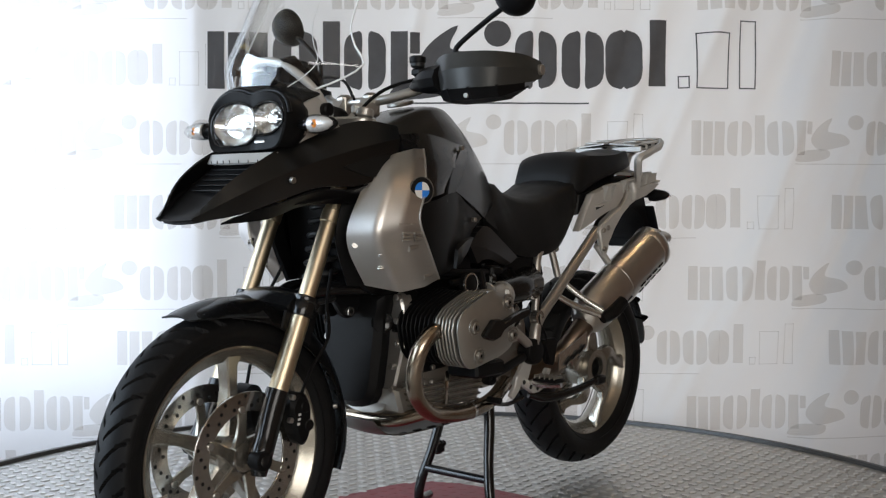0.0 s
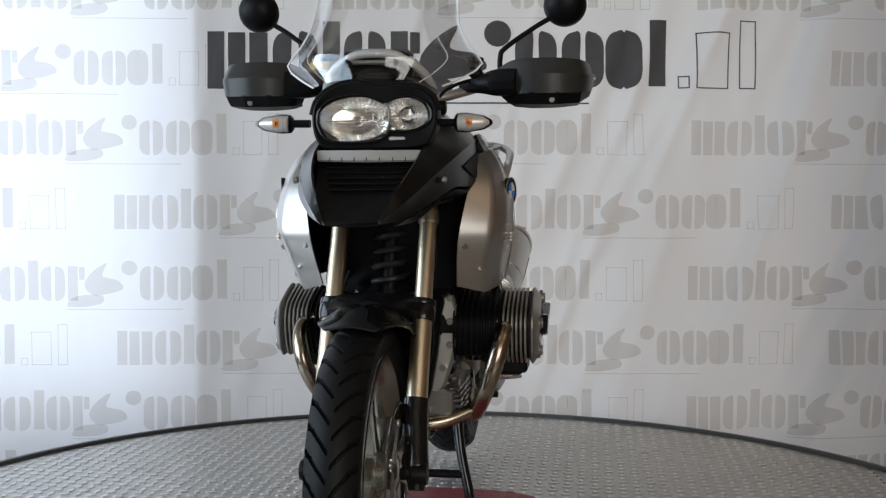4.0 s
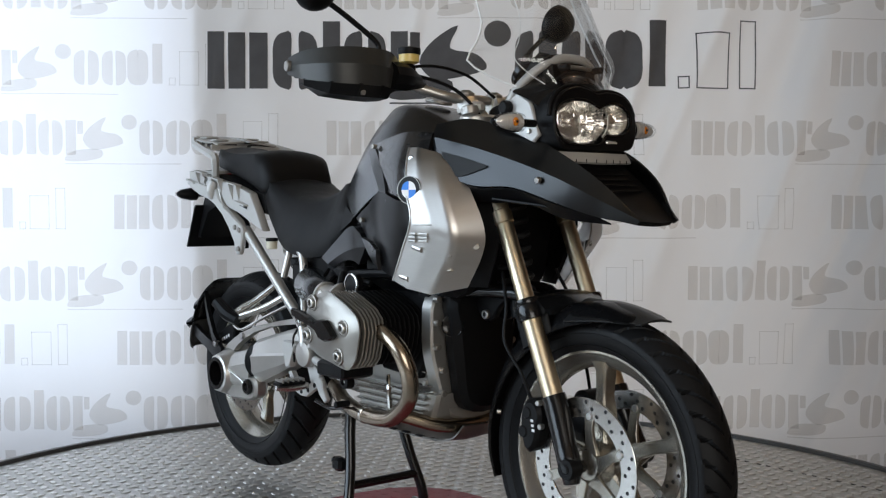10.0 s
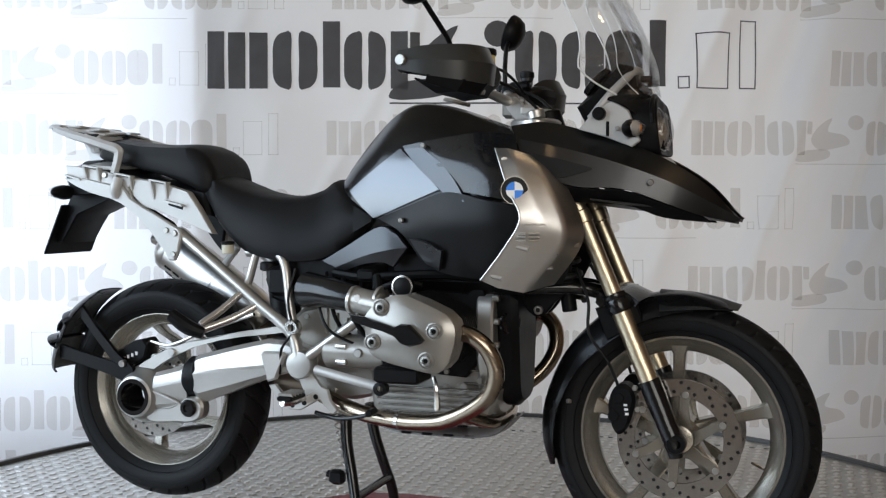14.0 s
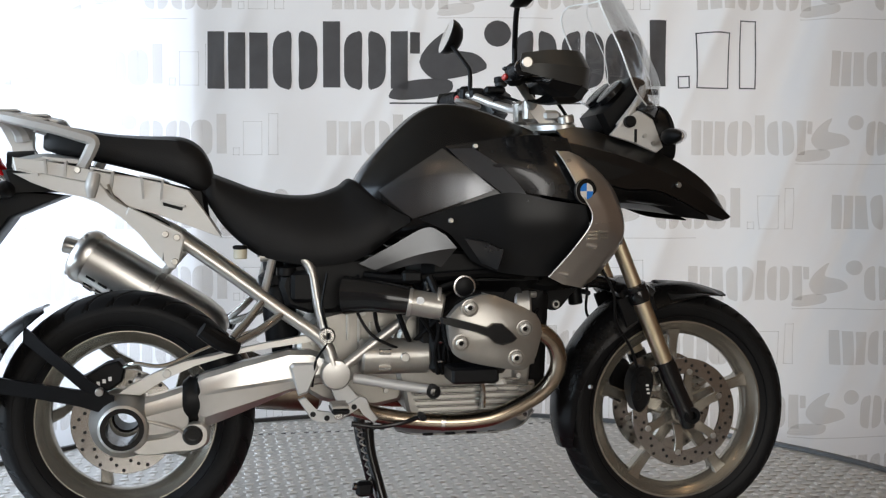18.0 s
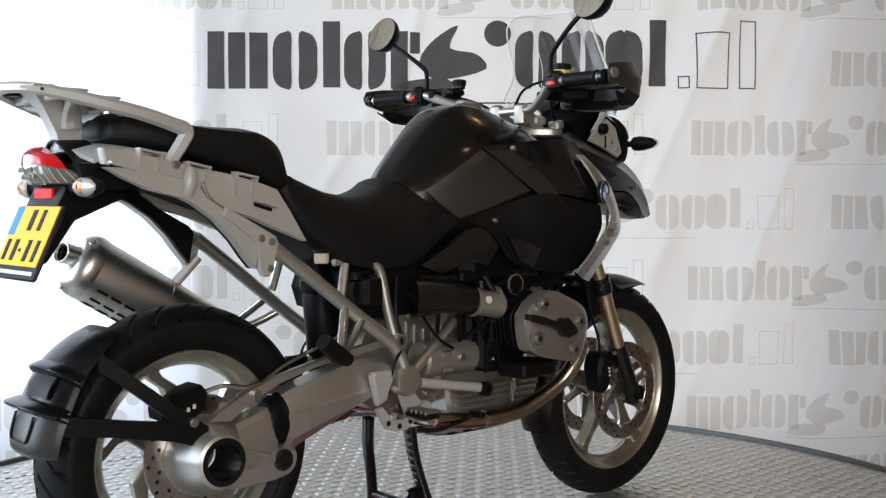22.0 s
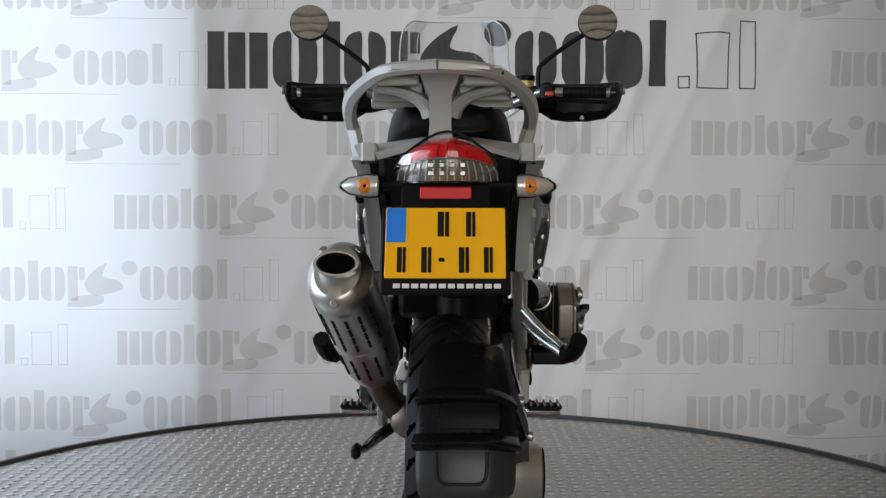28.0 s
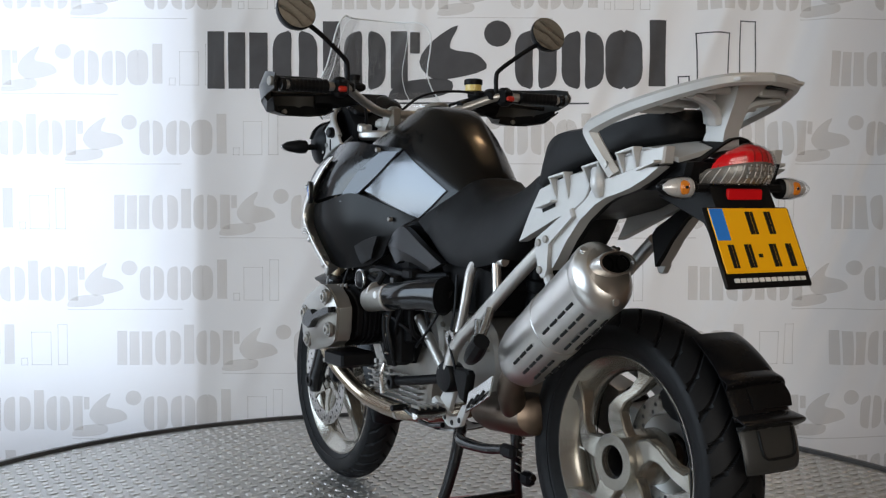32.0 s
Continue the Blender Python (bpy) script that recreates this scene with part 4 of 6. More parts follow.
# handlebar, controls and mirrors
part("handlebar", tube(B(), [(.925, -.455, 1.238), (.955, -.30, 1.243), (.965, -.25, 1.243), (1.015, -.17, 1.212), (1.058, -.09, 1.188), (1.062, 0, 1.186), (1.058, .09, 1.188), (1.015, .17, 1.212), (.965, .25, 1.243), (.955, .30, 1.243), (.925, .455, 1.238)], .0125, 16), SATIN_ALLOY, bike, "silver tapered handlebar")
part("top_yoke", prism(B(), smooth_outline([(1.065, -.05), (1.065, .05), (1.12, .115), (1.165, .115), (1.19, .05), (1.19, -.05), (1.165, -.115), (1.12, -.115)]), 1.112, 1.138, Matrix(), .006), SATIN_ALLOY, bike, "silver cast top yoke")
part("steering_head", rod(B(), (1.15, 0, 1.16), (1.20, 0, 1.00), .036, 20), BLACK, bike)
part("yoke_nut", rod(B(), (1.155, 0, 1.146), (1.15, 0, 1.165), .018, 6), BOLT, bike)
for s in (-1, 1):
    part("riser", loft(B(), [[(1.13 + dx, s * .05 + dy, 1.12) for dx, dy in ((-.03, -.02), (.03, -.02), (.03, .02), (-.03, .02))], [(1.085 + dx, s * .05 + dy, 1.165) for dx, dy in ((-.024, -.018), (.024, -.018), (.024, .018), (-.024, .018))], [(1.066 + dx, s * .05 + dy, 1.196) for dx, dy in ((-.018, -.016), (.018, -.016), (.018, .016), (-.018, .016))]]), SATIN_ALLOY, bike, "silver bar riser")
    part("yoke_cap", rod(B(), (1.15, s * .105, 1.135), (1.145, s * .105, 1.158), .022, 20), SATIN_ALLOY, bike)
    part("bar_clamp", box(B(), (1.066, s * .048, 1.175), (.042, .036, .065), .008), ALU_DARK, bike)
    part("ignition_cover", box(B(), (1.12, s * .06, 1.16), (.05, .03, .03), .008), SILVER, bike)
    grip = part("grip", lathe(B(), [(.0165, 0), (.019, .003), (.0172, .010), (.0172, .112), (.0195, .120), (.0165, .123)], along((.9285, s * .438, 1.2385), (.951, s * .30, 1.2425)), 24), BLACK, bike, "black ribbed rubber grip")
    for k in range(9):
        f = .1 + k * .09
        c = Vector((.9285, s * .438, 1.2385)).lerp(Vector((.951, s * .30, 1.2425)), f)
        part("grip_rib", lathe(B(), [(.017, -.003), (.0182, 0), (.017, .003)], along(c, c + Vector((.0225, -s * .138, .004))), 20), BLACK, grip)
    part("bar_end", lathe(B(), [(.012, 0), (.019, .004), (.019, .016), (.009, .020), (.009, .012), (.004, .012)], along((.927, s * .446, 1.238), (.92, s * .6, 1.236)), 20), BLACK_GLOSS, bike, "round bar end weight")
    sw = part("switch_housing", box(B(), (.958, s * .272, 1.243), (.045, .044, .055), .010), BLACK, bike, "black switch housing with red button")
    part("switch_button", box(B(), (.932, s * .276, 1.236), (.012, .026, .016), .004), RED_SWITCH, sw, "red switch")
    part("switch_button", box(B(), (.934, s * .268, 1.258), (.010, .018, .010), .003), GREY_PLASTIC, sw)
    part("lever", tube(B(), [(.995, s * .262, 1.235), (1.02, s * .32, 1.228), (1.018, s * .40, 1.222), (1.01, s * .452, 1.22)], [.009, .008, .006, .007], 10), BLACK_GLOSS, bike, "black hand lever")
    part("lever_perch", box(B(), (.985, s * .245, 1.245), (.05, .05, .035), .008), BLACK, bike)
    part("mirror_stem", tube(B(), [(.965, s * .246, 1.255), (.965, s * .246, 1.30), (.962, s * .258, 1.325), (.945, s * .33, 1.378), (.938, s * .375, 1.405)], .0068, 10), BLACK, bike, "black mirror stem")
    mc = Vector((.935, s * .412, 1.437))
    aim = Vector((-1, s * -.06, .37)).normalized()
    hd = part("mirror", lathe(B(), [(.001, -.042), (.022, -.040), (.042, -.030), (.053, -.012), (.056, .0), (.056, .006), (.053, .008)], along(mc, mc + aim), 40), BLACK, bike, "round black mirror")
    part("mirror_glass", lathe(B(), [(.0545, .0088), (.03, .0096), (.001, .0100)], along(mc, mc + aim), 40), MIRROR, hd, "mirror glass")
    hg = [[(1.052, .248, 1.262), (1.072, .285, 1.279), (1.092, .335, 1.282), (1.090, .40, 1.282), (1.055, .452, 1.281), (.985, .476, 1.278), (.918, .478, 1.268)],
          [(1.062, .246, 1.228), (1.085, .285, 1.234), (1.110, .335, 1.240), (1.112, .40, 1.241), (1.075, .462, 1.241), (.995, .486, 1.244), (.912, .484, 1.246)],
          [(1.055, .250, 1.194), (1.075, .285, 1.195), (1.104, .335, 1.194), (1.106, .40, 1.194), (1.070, .458, 1.198), (.990, .482, 1.210), (.918, .480, 1.226)]]
    g = part("hand_guard", shell(B(), hg if s > 0 else flip(hg), .004, 5, (.95, s * .38, 1.23), "c"), GUARD_GREY, bike, "grey-black plastic hand guard", 18)
    lo = [[(1.055, .250, 1.198), (1.078, .285, 1.198), (1.106, .335, 1.196), (1.108, .40, 1.196), (1.072, .459, 1.200), (.992, .483, 1.212)],
          [(1.015, .27, 1.180), (1.062, .29, 1.172), (1.088, .335, 1.168), (1.086, .40, 1.168), (1.052, .452, 1.174), (.982, .476, 1.196)],
          [(.99, .275, 1.178), (1.02, .29, 1.168), (1.03, .335, 1.163), (1.03, .40, 1.164), (1.00, .448, 1.172), (.955, .47, 1.204)]]
    part("guard_lip", shell(B(), lo if s > 0 else flip(lo), .004, 2, (1.0, s * .38, 1.25), "rc"), BLACK, g, "black lower lip", 16)
    part("guard_bolt", rod(B(), (1.080, s * .386, 1.180), (1.097, s * .386, 1.178), .007, 10), ALU_DARK, g)
    part("guard_bolt", rod(B(), (.930, s * .478, 1.246), (.928, s * .492, 1.246), .013, 20), ALU_DARK, g)
    part("guard_arm", tube(B(), [(1.02, s * .150, 1.218), (1.045, s * .20, 1.222), (1.06, s * .245, 1.225), (1.075, s * .30, 1.225)], [.010, .022, .034, .034], 10), BLACK, bike)
    part("cable", tube(B(), [(.985, s * .235, 1.24), (1.04, s * .18, 1.235), (1.11, s * .12, 1.20), (1.17, s * .09, 1.13), (1.21, s * .08, 1.03)], .0045, 8), BLACK, bike)
for y, r, h, mat in ((-.214, .0255, .022, FLUID), (.19, .018, .012, GREY_PLASTIC)):
    pot = part("fluid_pot", lathe(B(), [(r * .7, 0), (r, .004), (r, h), (r * .9, h + .001)], Matrix.Translation((1.045, y, 1.262)), 28), mat, bike, "translucent yellow brake fluid pot" if y < 0 else "dark grey clutch fluid pot")
    part("lid", lathe(B(), [(r + .002, h), (r + .003, h + .003), (r + .003, h + .015), (r * .9, h + .018)], Matrix.Translation((1.045, y, 1.262)), 28), BLACK, pot, "black screw lid")
    part("pot_bracket", box(B(), (1.025, y, 1.252), (.06, .036, .022), .006), BLACK, bike)
part("bar_cable", tube(B(), [(.99, -.23, 1.25), (1.05, -.15, 1.262), (1.07, -.05, 1.245), (1.10, .02, 1.19)], .004, 8), BLACK, bike)

# tank and side panels
TANK_ROWS = [(.575, .955, .060, .86), (.60, 1.005, .088, .84), (.64, 1.055, .114, .82), (.69, 1.11, .136, .80), (.745, 1.160, .157, .79), (.80, 1.187, .174, .78), (.865, 1.187, .192, .77), (.94, 1.168, .208, .77), (1.02, 1.138, .222, .78), (1.09, 1.112, .220, .80), (1.16, 1.098, .19, .84), (1.20, 1.085, .15, .88)]
# one upper flank, from the waist to the ridge: shares of the half width and of the height over the waist
FLANK_Y = (1, .990, .965, .92, .855, .77, .665, .56, .475, .42, .375, .30, .16, 0)
FLANK_Z = (0, .13, .26, .40, .53, .655, .765, .85, .905, .945, .975, .990, .998, 1)
rings = []
for x, zt, w, zb in TANK_ROWS:
    top = [(w * y, .93 + (zt - .93) * z) for y, z in zip(FLANK_Y, FLANK_Z)]
    foot = [(w * abs(math.cos(a)) ** .6, .93 - (.93 - zb) * math.sin(a) ** .7) for a in (math.pi / 2 * k / 10 for k in range(1, 10))] + [(0, zb)]
    half = foot[::-1] + top
    rings.append([(x, y, z) for y, z in half] + [(x, -y, z) for y, z in half[-2:0:-1]])
sm = [spline([r[k] for r in rings], 5) for k in range(len(rings[0]))]


def tank_side(x, z):
    """Half width of the tank at a place on its flank."""
    zt, w, zb = (float(np.interp(x, [r[0] for r in TANK_ROWS], [r[k] for r in TANK_ROWS])) for k in (1, 2, 3))
    if z > .93:
        return w * float(np.interp((z - .93) / (zt - .93), FLANK_Z, FLANK_Y))
    up = min(1.0, ((.93 - z) / (.93 - zb)) ** (1 / .7))
    return w * math.sqrt(max(0.0, 1 - up * up)) ** .6


def over_tank(rows, n, gap):
    """A grid of points drawn through rows, lifted clear of the tank's flank."""
    grid = [spline(r, n) for r in rows]
    cols = [spline([g[i] for g in grid], n) for i in range(len(grid[0]))]
    return [[(p[0], math.copysign(max(abs(p[1]), tank_side(p[0], p[2]) + gap), p[1]), p[2]) for p in c] for c in cols]


part("fuel_tank", loft(B(), [[c[i] for c in sm] for i in range(len(sm[0]))]), PAINT, bike, "charcoal metallic fuel tank with a raised ridge", 50)
cap = part("filler_cap", lathe(B(), [(.036, 0), (.038, .004), (.036, .010), (.02, .013), (.001, .013)], Matrix.Translation((.90, 0, 1.189)) @ Matrix.Rotation(radians(14), 4, "Y"), 32), ALU_DARK, bike, "round fuel filler cap")
for s in (-1, 1):
    f = (lambda r: r) if s > 0 else flip
    grey = [[(.637, .108, .955), (.72, .132, 1.012), (.798, .150, 1.064)], [(.675, .132, .918), (.765, .162, .968), (.862, .184, 1.012)], [(.722, .144, .882), (.82, .180, .918), (.925, .213, .957)]]
    part("knee_panel", shell(B(), over_tank(f(grey), 6, .007), .020, 1, (.8, 0, .9)), PAINT_SATIN, bike, "satin grey metallic knee panel")
    upper = [[(.805, .158, 1.070), (.90, .186, 1.083), (1.02, .202, 1.098), (1.12, .20, 1.092)], [(.868, .192, 1.012), (.95, .224, 1.022), (1.05, .246, 1.022), (1.14, .244, 1.005)], [(.932, .218, .957), (.985, .238, .952), (1.06, .265, .94), (1.15, .270, .925)]]
    part("tank_shroud", shell(B(), over_tank(f(upper), 6, .004), .022, 1, (.9, 0, .95)), PAINT_BLACK, bike, "gloss black tank shroud", 30)
    blade = [[(.812, .166, 1.062), (.862, .192, 1.012), (.912, .214, .972), (.948, .232, .942)], [(.872, .190, 1.064), (.945, .224, 1.010), (.990, .246, .956), (1.004, .254, .925)]]
    part("shroud_blade", shell(B(), over_tank(f(blade), 6, .012), .008, 1, (.9, 0, .95)), PAINT_SHADE, bike, "satin charcoal crescent beside the knee panel")
    fin = [[(.845, .214, .832), (.895, .226, .822), (.940, .238, .802)], [(.870, .214, .796), (.905, .222, .790), (.935, .232, .778)], [(.890, .210, .768), (.912, .216, .760), (.928, .222, .752)]]
    part("side_fin", shell(B(), f(fin), .010, 4, (.85, 0, .9)), PAINT_SHADE, bike, "satin charcoal fin under the knee panel")
    lower = [[(.735, .150, .882), (.855, .196, .922), (.955, .238, .950), (1.06, .265, .93), (1.15, .268, .918)], [(.81, .180, .845), (.88, .206, .855), (.97, .244, .86), (1.07, .262, .85), (1.16, .262, .85)], [(.868, .186, .775), (.92, .202, .75), (.99, .22, .738), (1.06, .226, .735), (1.13, .222, .745)]]
    part("lower_shroud", shell(B(), over_tank(f(lower), 5, .003), .024, 1, (.9, 0, .9)), SHROUD, bike, "black lower side shroud", 30)
    trim = [[(.58, .165, .768), (.66, .176, .812), (.75, .184, .86), (.80, .188, .842)], [(.62, .17, .752), (.70, .182, .782), (.77, .19, .80), (.83, .19, .808)], [(.645, .168, .744), (.71, .178, .764), (.76, .184, .768), (.79, .184, .758)]]
    part("side_cover", shell(B(), f(trim), .022, 5, (.7, 0, .9), "c"), PAINT_SHADE, bike, "grey side cover under the seat", 10)
    for bx, by, bz in ((.876, .196, 1.068), (.814, .190, .878)):
        part("panel_bolt", rod(B(), (bx, s * (by - .006), bz), (bx, s * (by + .006), bz), .0065, 12), ALU_DARK, bike)
    silver = [[(1.080, .240, 1.056), (1.112, .238, 1.056), (1.150, .214, 1.044), (1.190, .190, 1.026)],
              [(1.098, .262, 1.02), (1.138, .262, 1.018), (1.182, .238, 1.012), (1.218, .196, 1.002)],
              [(1.128, .288, .952), (1.172, .281, .953), (1.222, .254, .955), (1.256, .196, .950)],
              [(1.158, .297, .885), (1.205, .283, .872), (1.258, .254, .860), (1.287, .182, .866)],
              [(1.115, .288, .812), (1.172, .272, .806), (1.236, .242, .802), (1.274, .174, .806)],
              [(1.052, .268, .735), (1.092, .255, .716), (1.150, .228, .704), (1.212, .166, .722)]]
    pan = part("radiator_cover", shell(B(), f(silver), .004, 5, (1.1, 0, .88), "r"), BRUSHED, bike, "brushed silver radiator side cover", 60)
    part("cover_rim", tube(B(), f([[r[0] for r in silver]])[0], .0026, 8, 5), BRUSHED, pan)
    for bx, by, bz, nx in ((1.106, .250, 1.028, .2), (1.267, .187, .822, .8)):
        part("cover_bolt", rod(B(), (bx - .004 * nx, s * (by - .004), bz), (bx + .010 * nx, s * (by + .008), bz), .008, 12), BOLT, pan)
    e0 = Vector((1.141, s * .2845, .953))
    en = Vector((.30, s * .95, .02)).normalized()
    em = along(e0, e0 + en)
    badge = part("badge", lathe(B(), [(.031, -.006), (.033, .003), (.031, .006), (.021, .0062), (.001, .0062)], em, 36), INK, pan, "round black badge with blue and white quarters")
    part("badge_ring", lathe(B(), [(.0318, .0045), (.0330, .0045), (.0330, .0068), (.0318, .0068)], em, 36, closed=True), ALU_DARK, badge)
    for q in range(4):
        bm = B()
        r0 = [bm.verts.new(em @ Vector((0, 0, .0068)))] + [bm.verts.new(em @ Vector((.0205 * math.cos(radians(90 * q + a)), .0205 * math.sin(radians(90 * q + a)), .0068))) for a in range(0, 91, 15)]
        bm.faces.new(r0)
        part("badge_quarter", bm, BLUE if q % 2 else WHITE, badge)
    outer = lambda x: float(np.interp(x, (1.12, 1.165, 1.205, 1.23, 1.256), (.2925, .2945, .2835, .269, .252)))
    for k in range(4):                        # embossed strokes in two rows
        x0, x1 = 1.150 + .017 * k, 1.162 + .017 * k
        part("pressed_bar", tube(B(), [(x0, s * (outer(x0) - .0022), .872), (x1, s * (outer(x1) - .0022), .872)], .0030, 8, 1), BRUSHED, pan)
    for k in range(2):
        for h in (.850, .842, .834):
            x0, x1 = 1.146 + .032 * k, 1.170 + .032 * k
            part("pressed_bar", tube(B(), [(x0, s * (outer(x0) - .0022), h), (x1, s * (outer(x1) - .0022), h)], .0032, 8, 1), BRUSHED, pan)
    for bx, by, bz in ((1.160, .283, .817), (1.090, .268, .745)):
        part("pressed_slot", tube(B(), [(bx - .014, s * (by - .0055), bz + .003), (bx + .014, s * (by - .0085), bz - .004)], .0075, 12, 1), BRUSHED, pan)
    for bx, by, bz in ((1.225, .246, .80), (1.21, .232, .765)):
        part("pressed_step", box(B(), (bx - .006, s * (by - .010), bz), (.036, .014, .007), .003), BRUSHED, pan)
    duct = [[(1.15, .16, .99), (1.23, .13, .97)], [(1.19, .165, .86), (1.27, .12, .85)], [(1.14, .15, .72), (1.22, .11, .72)]]
    part("radiator_duct", shell(B(), f(duct), .01, 4), BLACK, bike)
part("front_carrier", prism(B(), smooth_outline([(1.00, .72), (.98, .90), (1.02, 1.08), (1.17, 1.08), (1.22, 1.0), (1.20, .85), (1.15, .70)]), -.135, .135, edge=.015), BLACK, bike, "black front carrier and air duct")
part("lower_carrier", box(B(), (.92, 0, .755), (.34, .30, .13), .03), BLACK, bike)

# seats
def cushion(stations, parent, label, name):
    """A padded seat: stations of (x, top, bottom, half width at the top, half width at the foot)."""
    rings = []
    for x, zt, zb, wt, wb in stations:
        half = [(wb * .55, zb), (wb * .93, zb + .004), (wb, zb + (zt - zb) * .18), (wt + (wb - wt) * .45, zb + (zt - zb) * .6), (wt, zt - (zt - zb) * .14), (wt * .82, zt - .010), (wt * .42, zt - .002), (0, zt)]
        rings.append([(x, y, z) for y, z in half] + [(x, -y, z) for y, z in half[-2::-1]])
    sm = [spline([r[k] for r in rings], 5) for k in range(len(rings[0]))]
    return part(name, loft(B(), [[c[i] for c in sm] for i in range(len(sm[0]))]), VINYL, parent, label, 60)


cushion([(.192, .985, .945, .10, .118), (.215, .998, .905, .115, .128), (.255, .985, .850, .115, .138), (.33, .958, .788, .118, .152), (.41, .944, .766, .118, .162), (.48, .946, .760, .108, .164), (.54, .966, .764, .092, .164), (.575, .988, .772, .088, .162), (.62, .958, .795, .118, .160), (.67, .92, .832, .136, .158), (.715, .888, .870, .148, .156)], bike, "black vinyl rider seat", "rider_seat")
cushion([(-.19, 1.092, 1.052, .06, .075), (-.165, 1.110, 1.044, .082, .095), (-.115, 1.110, 1.036, .10, .112), (-.04, 1.097, 1.020, .115, .125), (.06, 1.092, .996, .12, .132), (.14, 1.091, .97, .12, .135), (.185, 1.070, .950, .115, .132), (.212, 1.03, .955, .105, .122), (.222, .995, .965, .09, .11)], bike, "black vinyl pillion seat", "pillion_seat")

# rear frame, rack and tail
for s in (-1, 1):
    y0, y1 = s * .128, s * .158
    pan = part("tail_panel", prism(B(), [(-.249, 1.030), (-.174, 1.022), (-.126, 1.014), (-.069, 1.002), (-.013, .992), (.047, .983), (.104, .970), (.162, .952), (.197, .905), (.242, .835), (.165, .863), (.100, .888), (.019, .909), (-.033, .954), (-.079, .964), (-.124, .972), (-.171, .985), (-.243, .998)], y0, s * .156, edge=.004), SILVER, bike, "silver lacquered tail panel")
    arm_out = [(-.247, .992), (-.206, .970), (-.163, .953), (-.124, .943), (-.092, .937), (-.054, .924), (.005, .884), (.051, .838), (.080, .800), (.10, .778), (.112, .850), (.099, .866), (.019, .909), (-.021, .936), (-.046, .968), (-.12, .980), (-.18, .992)]
    arm = part("frame_arm", prism(B(), arm_out, s * .138, s * .166, edge=.005), SILVER, bike, "silver cast frame arm")
    # added black sheet that darkens the arm's inner side, where shade falls
    part("arm_shade", prism(B(), [(-.02 + (x + .02) * 1.004, .89 + (z - .89) * 1.004) for x, z in arm_out], s * .124, s * .1405, edge=.002), BLACK, arm, "added black sheet for the shaded inner side")
    part("arm_plate", prism(B(), [(.019, .912), (.06, .893), (.146, .848), (.152, .835), (.138, .778), (.128, .760), (.112, .760), (.102, .776), (.098, .838), (.012, .895)], s * .158, s * .176, edge=.004), SILVER, arm, "silver bolt plate")
    for hx, hz in ((.105, .845), (.132, .837), (.127, .778)):
        part("arm_bolt", rod(B(), (hx, s * .172, hz), (hx, s * .181, hz), .0085, 12), ALU_DARK, arm)
    for hx, hz, w, deep in ((-.150, 1.024, .056, .048), (-.042, 1.000, .056, .046), (.074, .981, .058, .050)):
        hk = part("luggage_hook", prism(B(), [(hx - w / 2, hz + .008), (hx + w / 2, hz - .002), (hx + w / 2, hz - .006), (hx - w / 2, hz + .003)], s * .150, s * .174, edge=.0015), SILVER, pan, "silver toothed luggage hook")
        for e, q in ((-1, .006), (1, -.004)):
            gx = hx + e * (w / 2 - .004)
            part("hook_tooth", loft(B(), [[(gx - .003, s * .152, hz + q), (gx - .003, s * .173, hz + q), (gx - .003 - e * .004, s * .157, hz - deep)], [(gx + .003, s * .152, hz + q), (gx + .003, s * .173, hz + q), (gx + .003 - e * .004, s * .157, hz - deep)]]), SILVER, hk)
    for hx, hz, w in ((-.212, .998, .052), (.123, .924, .060)):
        hk = part("luggage_hook", prism(B(), [(hx - w / 2, hz + .006), (hx + w / 2, hz - .008), (hx + w / 2, hz - .013), (hx - w / 2, hz + .001)], s * .152, s * .174, edge=.0015), SILVER, pan, "silver luggage hook ledge")
        part("hook_slot", prism(B(), [(hx - w / 2 + .006, hz - .001), (hx + w / 2 - .006, hz - .014), (hx + w / 2 - .008, hz - .022), (hx - w / 2 + .006, hz - .009)], s * .150, s * .1575, edge=.001), BLACK, hk)
    part("tank_joint", tube(B(), [(-.03, s * .158, .966), (-.012, s * .160, .93), (.03, s * .164, .902)], .004, 6), ALU_DARK, pan)
    part("helmet_lock", tube(B(), [(-.060, s * .164, .992), (-.066, s * .170, .962), (-.068, s * .166, .935)], [.014, .016, .010], 12), SILVER, bike)
    rail = [(-.106, .150, .980), (-.096, .158, 1.000), (-.068, .174, 1.052), (-.066, .179, 1.072), (-.10, .180, 1.084), (-.16, .175, 1.101), (-.23, .160, 1.117), (-.30, .128, 1.134), (-.355, .085, 1.146), (-.378, 0, 1.150)]
    part("grab_rail", tube(B(), [(x, s * y * .965 + .016, z) for x, y, z in rail], [.0125, .0125, .0135, .0140, .0130, .0125, .012, .011, .010, .010], 6, 5, 1.2), SILVER, bike, "silver angular grab rail", 30)
    part("rail_bolt", rod(B(), (-.098, s * .168, 1.000), (-.098, s * .180, 1.000), .008, 12), BOLT, bike)
    for k, x in enumerate((-.16, -.21, -.26, -.305)):
        part("rack_slat", box(B(), (x, s * .076 + .012, 1.108 + k * .009), (.012, .112 - k * .012, .020), .003), SILVER, bike)
        # added dark blocks between the slats, for the shade below the plate
        part("rack_shade", box(B(), (x - .024, s * .076 + .012, 1.119 + k * .008), (.030, .100 - k * .012, .008), .002), GREY_PLASTIC, bike, "dark block for the shade under the rack")
